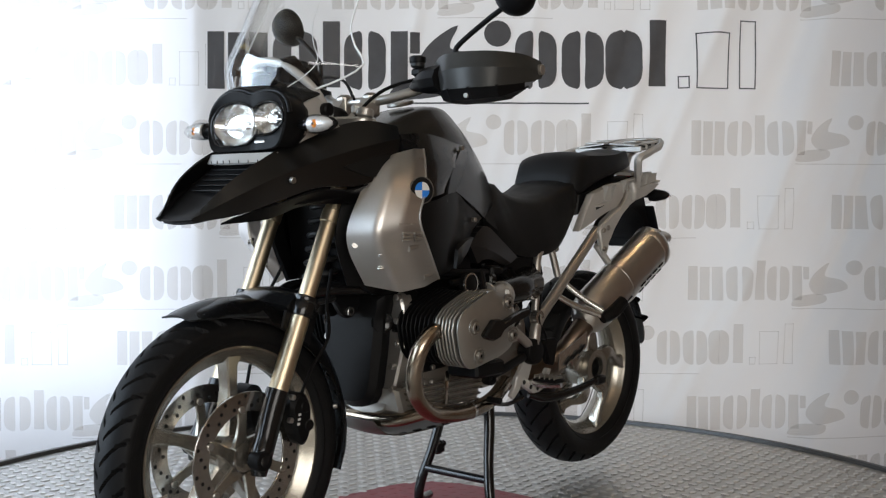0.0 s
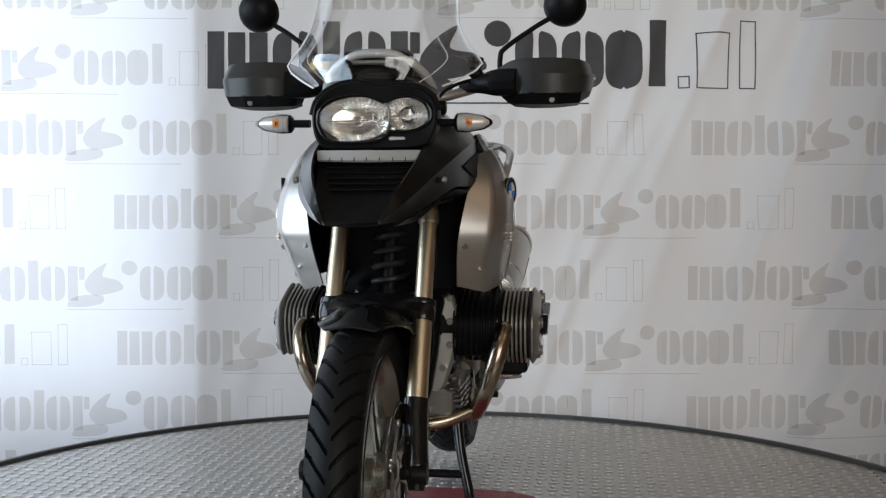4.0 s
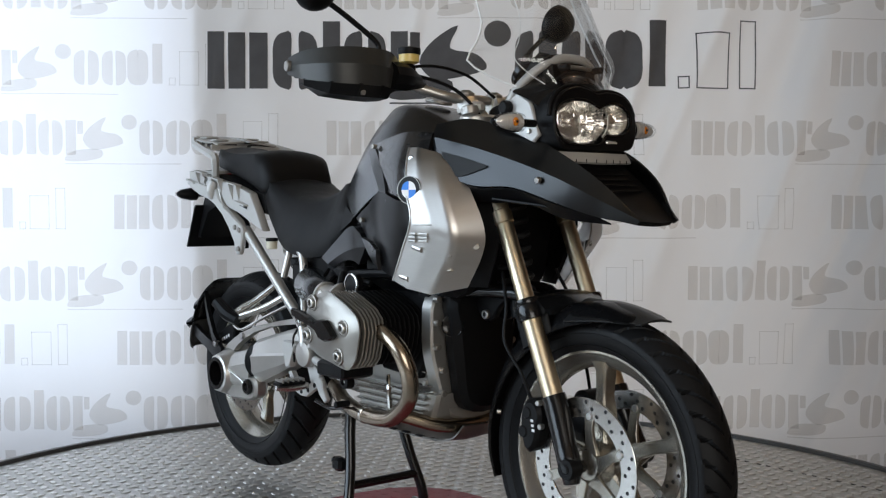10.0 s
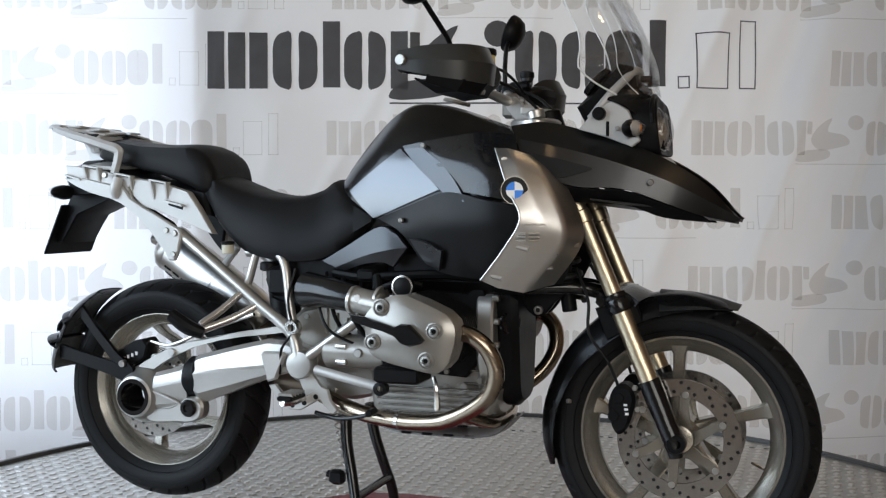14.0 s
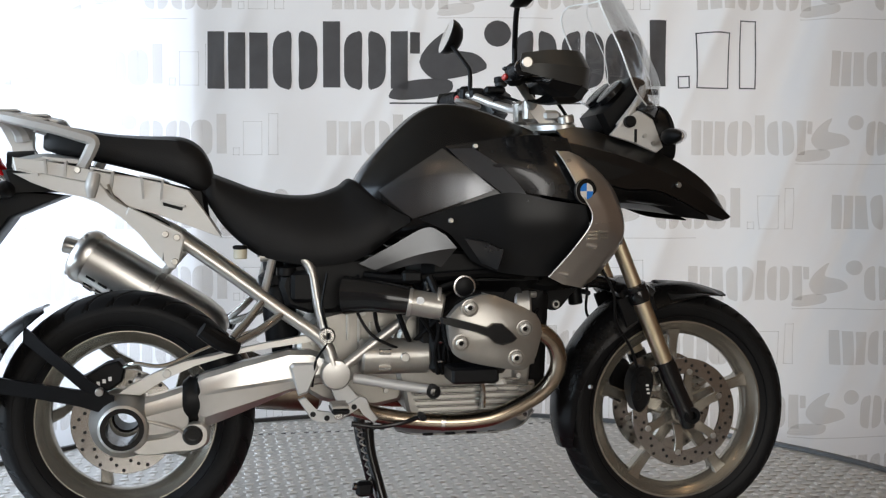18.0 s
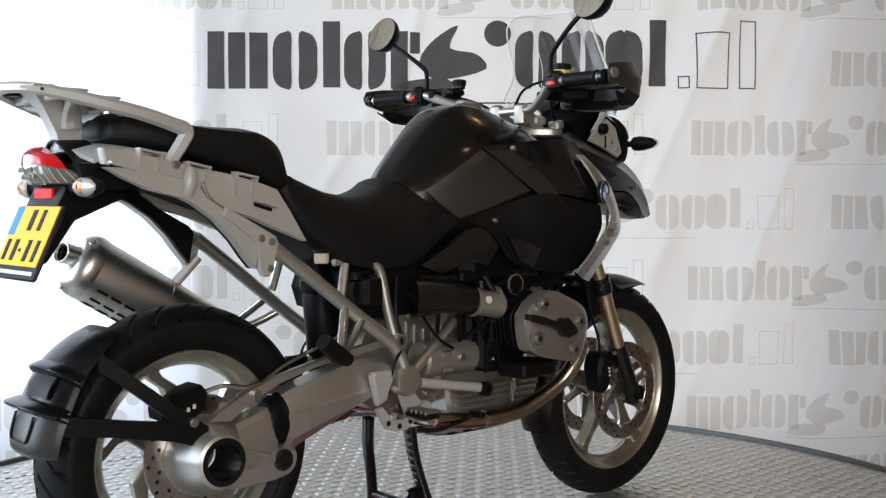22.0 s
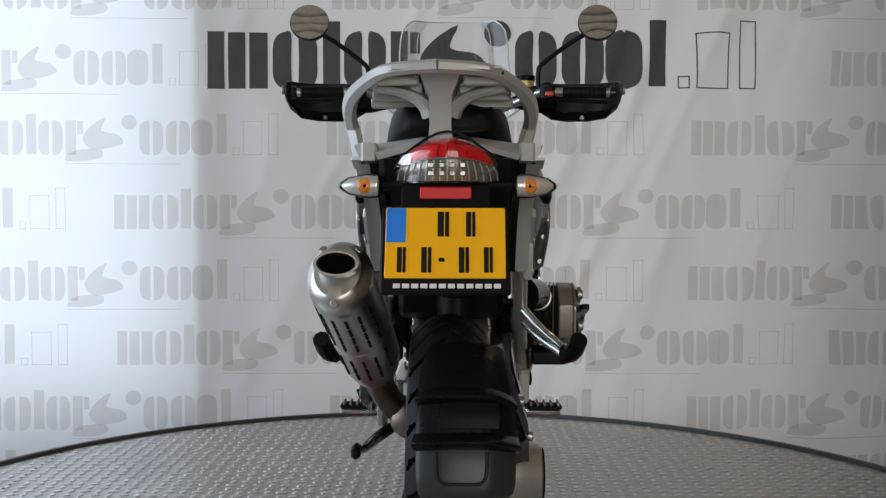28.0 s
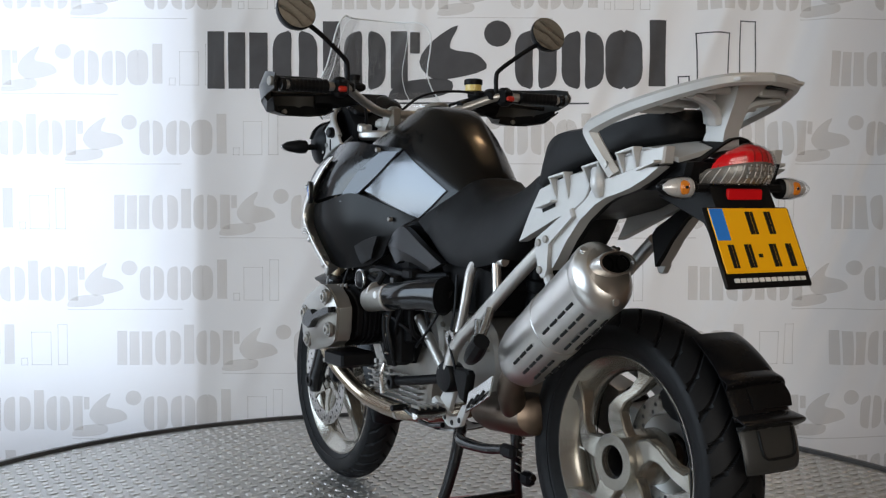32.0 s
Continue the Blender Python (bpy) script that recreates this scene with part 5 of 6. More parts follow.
    part("rack_rib", tube(B(), [(-.245, s * .02 + .012, 1.078), (-.25, s * .030 + .012, 1.098), (-.262, s * .060 + .012, 1.116), (-.28, s * .115 + .012, 1.126)], [.015, .014, .011, .009], 8, 5, 1.5), SILVER, bike, "silver arm branching from the rack post", 30)
for s in (-1, 1):
    tile = [[(-.378, .012, 1.154), (-.375, .082, 1.149)], [(-.325, .012, 1.158), (-.325, .112, 1.146)], [(-.25, .012, 1.150), (-.25, .138, 1.137)], [(-.15, .012, 1.132), (-.15, .112, 1.122)]]
    part("rack_plate", shell(B(), [[(x, s * y + .011, z) for x, y, z in r] for r in tile], .005, 1, (-.2, 0, 1.0)), SILVER, bike, "silver luggage rack plate", 8)
for s in (-1, 1):
    for x, w, z in ((-.20, .05, 1.1355), (-.27, .05, 1.1465), (-.335, .045, 1.1505)):
        part("rack_pad", box(B(), (x, s * .078 + .011, z), (w, .05, .006), .002), SILVER, bike)
part("rack_post", loft(B(), [[(x, y + .013, z) for x, y, z in r] for r in [[(-.33, -.036, 1.146), (-.33, .036, 1.146), (-.19, .03, 1.124), (-.19, -.03, 1.124)], [(-.30, -.020, 1.11), (-.30, .020, 1.11), (-.225, .020, 1.10), (-.225, -.020, 1.10)], [(-.275, -.019, 1.06), (-.275, .019, 1.06), (-.225, .019, 1.06), (-.225, -.019, 1.06)], [(-.272, -.022, 1.03), (-.272, .022, 1.03), (-.21, .022, 1.03), (-.21, -.022, 1.03)]]]), SILVER, bike, "silver rack post", 50)
part("tail_top", shell(B(), [[(-.255, -.128, 1.008), (-.27, 0, 1.036), (-.255, .128, 1.008)], [(-.19, -.14, 1.03), (-.19, 0, 1.046), (-.19, .14, 1.03)], [(-.10, -.14, 1.026), (-.10, 0, 1.034), (-.10, .14, 1.026)]], .01, 5, (-.15, 0, .9)), SILVER, bike, "silver tail cover")
part("tail_body", prism(B(), [(-.28, 1.0), (-.10, 1.018), (.20, .95), (.21, .885), (.10, .905), (-.06, .955), (-.26, .945)], -.122, .122, edge=.01), BLACK, bike, "black tail undertray")
def lamp_row(z, rise, w, xc, deep=.062):
    """One cross line of the tail lamp: height, rise at its middle, half width and depth at the middle."""
    return [(xc + deep * (u * w / .09) ** 2, u * w, z + rise * (1 - u * u)) for u in (-1, -.66, -.33, 0, .33, .66, 1)]


tail = part("tail_lamp", shell(B(), [lamp_row(.960, 0, .094, -.322), lamp_row(.974, 0, .094, -.334), lamp_row(.984, .014, .083, -.337)], .006, 5, (-.2, 0, 1)), LAMP_GREY, bike, "arched tail lamp with red upper lens and clear ribbed lower band")
part("red_lens", shell(B(), [lamp_row(.986, .014, .081, -.340), lamp_row(.997, .015, .077, -.339), lamp_row(1.010, .013, .066, -.333), lamp_row(1.022, .009, .046, -.322), lamp_row(1.031, .004, .020, -.308)], .008, 5, (-.2, 0, 1)), RED_LENS, tail, "glossy red lens")
part("lens_divider", tube(B(), lamp_row(.985, .014, .083, -.3405), .0018, 6, 3), LAMP_GREY, tail)
part("clear_cover", shell(B(), [lamp_row(.957, 0, .100, -.327, .058), lamp_row(.976, .004, .100, -.342, .058), lamp_row(.994, .014, .086, -.346, .058), lamp_row(1.012, .014, .070, -.338, .058), lamp_row(1.034, .005, .024, -.311)], .0015, 4, (-.2, 0, 1)), LENS, tail, "clear outer cover").visible_shadow = False
for k in range(9):
    u = (k - 4) / 4.4
    part("lens_rib", tube(B(), [(-.342 + .05 * u * u, u * .080, .988 + .013 * (1 - u * u)), (-.339 + .05 * u * u, u * .068, 1.001 + .016 * (1 - u * u)), (-.324 + .03 * u * u, u * .052, 1.019 + .012 * (1 - u * u))], .0011, 6), RED_DARK, tail)
for k in range(15):
    u = (k - 7) / 7.4
    part("band_rib", tube(B(), [(-.325 + .06 * u * u, u * .094, .961), (-.337 + .06 * u * u, u * .090, .977), (-.340 + .055 * u * u, u * .083, .984 + .012 * (1 - u * u))], .0012, 6), LAMP_WHITE, tail)
for k in range(4):
    for j_ in range(2):
        part("diode", box(B(), (-.339 + .006 * j_, -.027 + .018 * k, .987 - .014 * j_), (.006, .011, .010), .002), LAMP_GREY, tail)
part("lamp_shroud", shell(B(), [[(-.20, -.10, 1.0), (-.22, 0, 1.05), (-.20, .10, 1.0)], [(-.272, -.092, .996), (-.285, 0, 1.046), (-.272, .092, .996)]], .004, 5), BLACK, tail)
part("rear_reflector", box(B(), (-.299, .003, .9395), (.008, .090, .022), .002), RED_LENS, bike, "red rear reflector")
part("plate_bracket", prism(B(), [(-.26, .955), (-.29, .955), (-.36, .80), (-.33, .80), (-.268, .885), (-.14, .940)], -.075, .081, edge=.006), BLACK, bike, "black plate bracket")
pm = Matrix.Translation((-.336, .003, .848)) @ Matrix(((0, 0, -1, 0), (-1, 0, 0, 0), (0, 1, 0, 0), (0, 0, 0, 1))) @ Matrix.Rotation(radians(-24), 4, "X")
plate = part("number_plate", box(B(), (0, -.006, -.004), (.222, .162, .008), .004, pm), BLACK, bike, "yellow number plate in a black frame")
part("plate_sheet", box(B(), (0, .006, .0015), (.206, .130, .003), .001, pm), YELLOW, plate, "yellow plate sheet")
part("plate_stripe", box(B(), (-.085, .038, .0026), (.034, .064, .0032), .001, pm), BLUE, plate, "blue corner stripe")
for x, y, w, h in ((-.008, .040, .034, .046), (.040, .040, .028, .046), (-.078, -.026, .026, .046), (-.036, -.026, .030, .046), (-.006, -.026, .010, .007), (.028, -.026, .030, .046), (.070, -.026, .026, .046)):
    part("plate_bar", box(B(), (x, y, .0035), (w * .32 if h > .02 else w, h, .0022), .0005, pm), INK, plate)
    if h > .02:
        part("plate_bar", box(B(), (x + w * .32, y, .0035), (w * .2, h, .0022), .0005, pm), INK, plate)
for k in range(12):
    part("frame_bar", box(B(), (-.082 + k * .0155, -.0725, .001), (.012, .008, .003), .0005, pm), WHITE, plate)

# exhaust
A, Z = Vector((-.130, .207, .781)), Vector((.235, .165, .556))
mm = along(A, Z) 
can = mm @ Matrix.Diagonal((.90, 1.08, 1, 1))
muff = part("muffler", lathe(B(), [(.060, .0), (.0685, .006), (.0690, .02), (.0690, .26), (.0680, .36), (.062, .40), (.046, .428), (.03, .44)], can, 48), MUFFLER_STEEL, bike, "brushed stainless steel silencer")
part("end_cap", lathe(B(), [(.0695, .026), (.0712, .022), (.0712, .006), (.0690, -.004), (.0560, -.020), (.0500, -.0240), (.030, -.0255)], can, 48), MUFFLER_STEEL, muff, "bevelled end cap", 28)
part("strap", lathe(B(), [(.0687, .205), (.0705, .207), (.0705, .225), (.0687, .227)], can, 48), MUFFLER_STEEL, muff)
tip = along((-.166, .2085, .806), (-1.166, .24, 1.10))
part("outlet", lathe(B(), [(.026, -.03), (.0285, .008), (.0275, .013), (.0240, .013), (.0225, .008), (.0215, -.02)], tip @ Matrix.Diagonal((1.55, .86, 1, 1)), 36, closed=True), MUFFLER_STEEL, muff, "oval tail pipe outlet")
# flat black disc closes the outlet in place of its shaded depth
part("outlet_bore", lathe(B(), [(.0225, -.002), (.001, -.003)], tip @ Matrix.Diagonal((1.55, .86, 1, 1)), 30), BORE_DARK, muff)
for q in (-1, 1):
    part("inner_pipe", lathe(B(), [(.0150, .001), (.0162, .006), (.0148, .006), (.0140, .001)], tip @ Matrix.Translation((q * .0185, 0, 0)), 24, closed=True), BORE_DARK, muff)
for a in (50, 130, 270):
    c = can @ Vector((.060 * math.cos(radians(a)), .060 * math.sin(radians(a)), -.013))
    d = (mm.to_3x3() @ Vector((math.cos(radians(a)) * .5, math.sin(radians(a)) * .5, -1))).normalized()
    part("cap_bolt", rod(B(), c - d * .004, c + d * .006, .008, 12), BOLT, muff)
axis = (Z - A).normalized()
down = (Vector((0, 0, -1)) - axis * -axis.z).normalized()
inner_ = down.cross(axis) if down.cross(axis).y < 0 else -down.cross(axis)
for h0, h1 in ((.045, .072), (.082, .109), (.119, .146), (.156, .183), (.240, .265), (.275, .300), (.31, .335)):
    for t in (-62, -38, -14, 10, 34, 58):
        q = down * (.0745 * math.cos(radians(t))) + inner_ * (.0621 * math.sin(radians(t)))
        part("shield_slot", tube(B(), [A + axis * h0 + q, A + axis * h1 + q], .0036, 6, 1), INK, muff)
part("muffler_hanger", tube(B(), [(.06, .175, .70), (.10, .165, .745), (.14, .155, .79)], .012, 10), SILVER, bike)
part("link_pipe", tube(B(), [(.215, .168, .553), (.27, .155, .50), (.30, .13, .455), (.33, .10, .435)], [.034, .032, .032, .035], 20), DULL_PIPE, bike, "sooty brown exhaust link pipe")
part("catalyst_box", lathe(B(), [(.03, 0), (.05, .012), (.058, .05), (.058, .20), (.05, .24), (.03, .25)], along((.26, .075, .425), (.53, .06, .40)) @ Matrix.Diagonal((1.2, .9, 1, 1)), 32), DULL_PIPE, bike, "sooty brown catalyst box")
for s, dx in ((-1, 0.0), (1, .055)):
    p = [(.985 + dx, .265, .605), (1.03 + dx, .268, .598), (1.072 + dx * .8, .26, .560), (1.085 + dx * .6, .243, .50), (1.05 + dx * .5, .218, .435), (.96 + dx * .5, .19, .378), (.885, .178, .358), (.78, .165, .355), (.66, .14, .368), (.55, .10, .395)]
    part("header_pipe", tube(B(), [(x, s * y, z) for x, y, z in p], .0215, 20, 6), HEADER_PIPE, bike, "heat tinted exhaust header pipe")
    part("pipe_flange", rod(B(), (.972 + dx, s * .265, .606), (.990 + dx, s * .265, .604), .031, 20), ALU, bike)
    part("pipe_clamp", lathe(B(), [(.0215, -.006), (.0235, -.005), (.0235, .005), (.0215, .006)], along((.80, s * .168, .355), (.70, s * .15, .362)), 20), STEEL, bike)
part("cross_pipe", tube(B(), [(.99, -.19, .385), (1.03, -.10, .355), (1.04, 0, .35), (1.03, .10, .355), (.99, .19, .385)], .018, 16), HEADER_PIPE, bike)

# engine
part("crankcase", prism(B(), smooth_outline([(.70, .42), (.68, .56), (.74, .66), (.90, .70), (1.00, .69), (1.035, .62), (1.035, .48), (1.01, .40), (.90, .37), (.78, .37)], 2), -.105, .105, edge=.014), ENGINE, bike, "cast aluminium engine block")
part("front_cover", prism(B(), smooth_outline([(-.098, .70), (.098, .70), (.106, .62), (.095, .51), (.06, .40), (-.06, .40), (-.095, .51), (-.106, .62)]), 1.038, 1.102, FACE, .018), BLACK, bike, "black front engine cover")
part("cover_flange", prism(B(), smooth_outline([(-.110, .70), (.110, .70), (.142, .60), (.125, .49), (.07, .375), (-.07, .375), (-.125, .49), (-.142, .60)]), 1.000, 1.046, FACE, .006), SATIN_ALLOY, bike, "aluminium engine flange")
for s in (-1, 1):
    for z in (.68, .62, .56, .50, .44):
        yy = .128 if z > .5 else .11
        part("flange_bolt", rod(B(), (1.042, s * yy, z), (1.060, s * yy, z), .009, 10), ALU_DARK, bike)
    part("cover_disc", lathe(B(), [(.028, 0), (.03, .004), (.026, .008), (.02, .004), (.001, .004)], Matrix.Translation((1.078, s * .098, .615)) @ (TURN if s < 0 else TURN.inverted()) @ Matrix.Rotation(radians(35), 4, "Y"), 24), BLACK_GLOSS, bike)
part("sump", prism(B(), [(.70, .44), (1.06, .44), (1.04, .38), (.98, .345), (.76, .345), (.71, .38)], -.13, .13, edge=.01), ENGINE, bike, "finned aluminium sump")
for s in (-1, 1):
    for k in range(6):
        part("sump_fin", box(B(), (.875, s * .138, .362 + k * .016), (.26 + .012 * k, .03, .006), .002), ALU, bike)
part("gearbox", prism(B(), smooth_outline([(.44, .44), (.43, .56), (.48, .63), (.60, .65), (.70, .64), (.72, .50), (.70, .40), (.56, .39)], 2), -.092, .092, edge=.012), ALU_DARK, bike, "cast grey gearbox")
part("starter_motor", rod(B(), (.585, -.145, .528), (.765, -.145, .528), .046, 28), ENGINE, bike, "grey starter motor cover")
for z in (.508, .548):
    part("starter_rib", tube(B(), [(.63, -.185, z - .004), (.66, -.19, z - .004)], .008, 8, 1), ALU, bike)
part("starter_bolt", rod(B(), (.695, -.18, .53), (.695, -.198, .53), .012, 12), BOLT, bike)
COVER = [(.777, .616), (.777, .643), (.802, .672), (.836, .692), (.877, .700), (.925, .684), (.980, .660), (1.004, .638), (1.012, .607), (1.003, .565), (.994, .538), (.974, .517), (.953, .511), (.895, .521), (.836, .533), (.795, .551), (.784, .575)]
for s, dx in ((-1, 0.0), (1, .055)):
    out = [(x + dx, z) for x, z in COVER]
    cx, cz = .89 + dx, .605
    grow = lambda k: [(cx + (x - cx) * k, cz + (z - cz) * k) for x, z in out]
    cyl = part("cylinder", prism(B(), grow(.86), s * .10, s * .27, edge=.004), BLACK, bike, "black finned cylinder")
    for k in range(9):
        part("cooling_fin", prism(B(), smooth_outline(grow(.97), 1), s * (.135 + k * .0145), s * (.139 + k * .0145), edge=.001), BLACK, cyl)
    hd = part("cylinder_head_cover", prism(B(), smooth_outline(grow(1.0), 3), s * .322, s * .354, edge=.014, inset=.024), ALU_DARK, bike, "grey magnesium cylinder head cover")
    part("head_side", prism(B(), [p for p in grow(.985) if p[0] < cx + .01], s * .292, s * .335, edge=.004), ALU_DARK, hd)
    part("head_core", prism(B(), [p for p in grow(.90) if p[0] > cx - .03], s * .255, s * .335, edge=.002), BLACK, hd)
    for k in range(6):
        part("head_rib", prism(B(), [p for p in grow(1.0) if p[0] > cx - .02], s * (.262 + k * .0112), s * (.2672 + k * .0112), edge=.001), ALU_DARK, hd)
    for bx, bz in ((.826, .669), (.804, .584), (.964, .616), (.943, .544)):
        hm = Matrix.Translation((bx + dx, s * .354, bz)) @ (TURN if s < 0 else TURN.inverted())
        part("bolt_seat", lathe(B(), [(.0215, -.006), (.0215, .0025), (.0185, .0030), (.0165, .0005), (.001, .0005)], hm, 24), ALU_DARK, hd)
        hb = part("head_bolt", lathe(B(), [(.013, 0), (.0135, .006), (.012, .0085), (.0075, .009), (.0065, .004), (.001, .004)], hm, 20), BOLT, hd)
        part("bolt_socket", lathe(B(), [(.0064, .0046), (.001, .0046)], hm, 6), INK, hb)
    lead = [(.750, .650), (.785, .646), (.838, .631), (.868, .622), (.882, .632), (.904, .631), (.932, .606), (.942, .594), (.932, .585), (.906, .578), (.886, .583), (.870, .599), (.835, .612), (.778, .627), (.752, .635)]
    part("plug_lead_cover", prism(B(), [(x + dx, z) for x, z in lead], s * .352, s * .374, edge=.006), BLACK_GLOSS, hd, "black spark plug cover")
    part("base_gasket", box(B(), (.85 + dx, s * .27, .497), (.12, .10, .04), .006), BLACK, hd)
    part("fuel_rail", tube(B(), [(.76 + dx, s * .22, .70), (.82 + dx, s * .225, .72), (.88 + dx, s * .21, .715)], .008, 8), BLACK, bike)
    part("oil_filler", lathe(B(), [(.026, -.012), (.0265, .006), (.022, .009), (.001, .009)], Matrix.Translation((.838 + dx, s * .235, .712)) @ (TURN if s < 0 else TURN.inverted()), 24), BLACK, bike, "black oil filler cap")
    part("filler_ring", lathe(B(), [(.0245, .004), (.0285, .004), (.0285, .009), (.0245, .010)], Matrix.Translation((.838 + dx, s * .235, .712)) @ (TURN if s < 0 else TURN.inverted()), 24, closed=True), ALU, bike)
    thr = part("throttle_body", rod(B(), (.69 + dx * .6, s * .225, .676), (.785 + dx, s * .24, .660), .033, 24), ENGINE, bike, "cast aluminium throttle body")
    part("throttle_cap", rod(B(), (.722 + dx * .7, s * .252, .680), (.722 + dx * .7, s * .264, .680), .010, 14), WHITE, thr)
    for fx in (.70, .772):
        part("throttle_clamp", lathe(B(), [(.0335, -.005), (.037, -.004), (.037, .004), (.0335, .005)], along((fx + dx * .7, s * .229, .674), (fx + .1 + dx * .7, s * .244, .658)), 24), SATIN_ALLOY, thr)
    part("intake_hose", tube(B(), [(.545, s * .175, .69), (.60, s * .20, .69), (.65, s * .22, .684), (.70 + dx * .6, s * .226, .676)], [.05, .042, .039, .036], 20), BLACK_GLOSS, bike, "black rubber intake hose")
    part("injector", tube(B(), [(.77 + dx, s * .232, .69), (.755 + dx, s * .21, .735)], .011, 10, 1), BLACK, bike)
    part("engine_loom", tube(B(), [(.60, s * .13, .735), (.70, s * .17, .728), (.80, s * .18, .735), (.92, s * .17, .74), (1.02, s * .14, .73)], .012, 8), BLACK, bike)
    part("oxygen_sensor", tube(B(), [(.905, s * .165, .39), (.905, s * .17, .44), (.895, s * .165, .475)], [.009, .007, .005], 8), STEEL, bike)
    part("gas_cable", tube(B(), [(.79 + dx, s * .235, .65), (.75, s * .19, .60), (.72, s * .15, .56)], .006, 8), BLACK, bike)
    part("crash_stay", tube(B(), [(.765, s * .20, .445), (.66, s * .19, .462), (.565, s * .175, .478)], .0125, 12), SILVER if s < 0 else BLACK, bike, "frame stay below the cylinder")
    part("stay_end", lathe(B(), [(.009, -.014), (.018, -.012), (.018, .012), (.009, .014)], Matrix.Translation((.765, s * .205, .443)) @ TURN, 18, closed=True), BLACK, bike)
for s in (-1, 1):
    for k in range(5):
        x0, z0 = .58 + .05 * k, .735 - .006 * k
        part("hose", tube(B(), [(x0, s * .14, z0), (x0 + .03, s * (.19 + .01 * (k % 2)), z0 - .05), (x0 + .05 + .02 * k, s * (.17 + .012 * (k % 3)), .60 - .012 * k), (x0 + .10, s * .12, .54)], .0055 + .0015 * (k % 2), 8), BLACK, bike)
    part("connector_block", box(B(), (.715, s * .175, .735), (.05, .04, .03), .006), BLACK, bike)
    part("connector_block", box(B(), (.755, s * .20, .712), (.03, .03, .035), .006), BLACK_GLOSS, bike)
    part("coil_pack", box(B(), (.76, s * .15, .595), (.05, .05, .10), .01), BLACK, bike)
    part("cylinder_base", prism(B(), [(.775, .55), (.79, .66), (.86, .70), (.99, .69), (1.02, .62), (1.01, .52), (.97, .47), (.82, .48)], s * .09, s * .128, edge=.006), BLACK, bike, "black cylinder base")
    part("generator_cover", prism(B(), smooth_outline([(.965, .60), (.965, .68), (1.0, .71), (1.025, .69), (1.03, .60), (1.0, .57)]), s * .09, s * .130, edge=.008), BLACK, bike)
    for k in range(4):
        part("case_rib", box(B(), (.99, s * .118, .455 + .035 * k), (.06, .012, .006), .002), ALU, bike)
        part("case_bolt", rod(B(), (1.01 - .09 * (k % 2), s * .128, .425 + .02 * k), (1.01 - .09 * (k % 2), s * .139, .425 + .02 * k), .0075, 8), BOLT, bike)
    part("oil_sight_glass", lathe(B(), [(.013, 0), (.016, .003), (.014, .006), (.010, .006), (.009, .002), (.001, .002)], Matrix.Translation((.962, s * .135, .445)) @ (TURN if s < 0 else TURN.inverted()), 18), BOLT, bike)
    part("wire", tube(B(), [(.50, s * .165, .745), (.485, s * .18, .66), (.50, s * .185, .58), (.47, s * .19, .53), (.46, s * .18, .46)], .0035, 6), BLACK, bike)
    part("wire", tube(B(), [(.55, s * .15, .70), (.60, s * .19, .60), (.66, s * .185, .56), (.72, s * .16, .54)], .004, 6), BLACK, bike)
for s in (-1, 1):
    for k in range(4):
        x0 = .772 + .012 * k
        part("loom_wire", tube(B(), [(x0, s * (.20 + .006 * (k % 2)), .655), (x0 + .006 * (-1) ** k, s * .215, .60), (x0 - .004, s * .21, .54), (x0 + .01, s * .19, .485)], .0062, 8), BLACK, bike, "black wire")
    part("cable_guard", box(B(), (.79, s * .165, .57), (.06, .06, .17), .012), BLACK, bike)
    for k in range(3):
        part("loom_clip", lathe(B(), [(.010, -.003), (.012, 0), (.010, .003)], along((.785, s * .212, .62 - .05 * k), (.785, s * .215, .5)), 12), STEEL, bike)
part("airbox", prism(B(), smooth_outline([(.40, .66), (.40, .76), (.56, .78), (.66, .77), (.60, .70), (.52, .64)], 2), -.125, .125, edge=.012), BLACK, bike, "black airbox")
part("battery_box", box(B(), (.585, 0, .70), (.16, .22, .12), .01), BLACK, bike)
part("skid_plate", shell(B(), [[(.70, -0.046, 0.312), (.70, 0, 0.308), (.70, 0.046, 0.312)], [(.76, -0.062, 0.304), (.76, 0, 0.299), (.76, 0.062, 0.304)], [(.93, -0.068, 0.303), (.93, 0, 0.298), (.93, 0.068, 0.303)], [(1.03, -0.068, 0.316), (1.03, 0, 0.312), (1.03, 0.068, 0.316)], [(1.075, -0.062, 0.357), (1.08, 0, 0.357), (1.075, 0.062, 0.357)]], .004, 5), GUARD_PLATE, bike, "scuffed aluminium skid plate")
for s in (-1, 1):
    for x in (.78, .84, .90, .96):
        part("skid_slot", box(B(), (x, s * .062, .302), (.03, .012, .006), .002), BLACK, bike)
    for k in range(5):
        part("gearbox_rib", box(B(), (.56 + .03 * k, s * .094, .60 - .012 * k), (.008, .010, .07), .002), ENGINE, bike)
    for hx, hz in ((.47, .56), (.50, .61), (.60, .635), (.66, .43), (.58, .41), (.69, .60)):
        part("gearbox_bolt", rod(B(), (hx, s * .088, hz), (hx, s * .100, hz), .0075, 8), BOLT, bike)

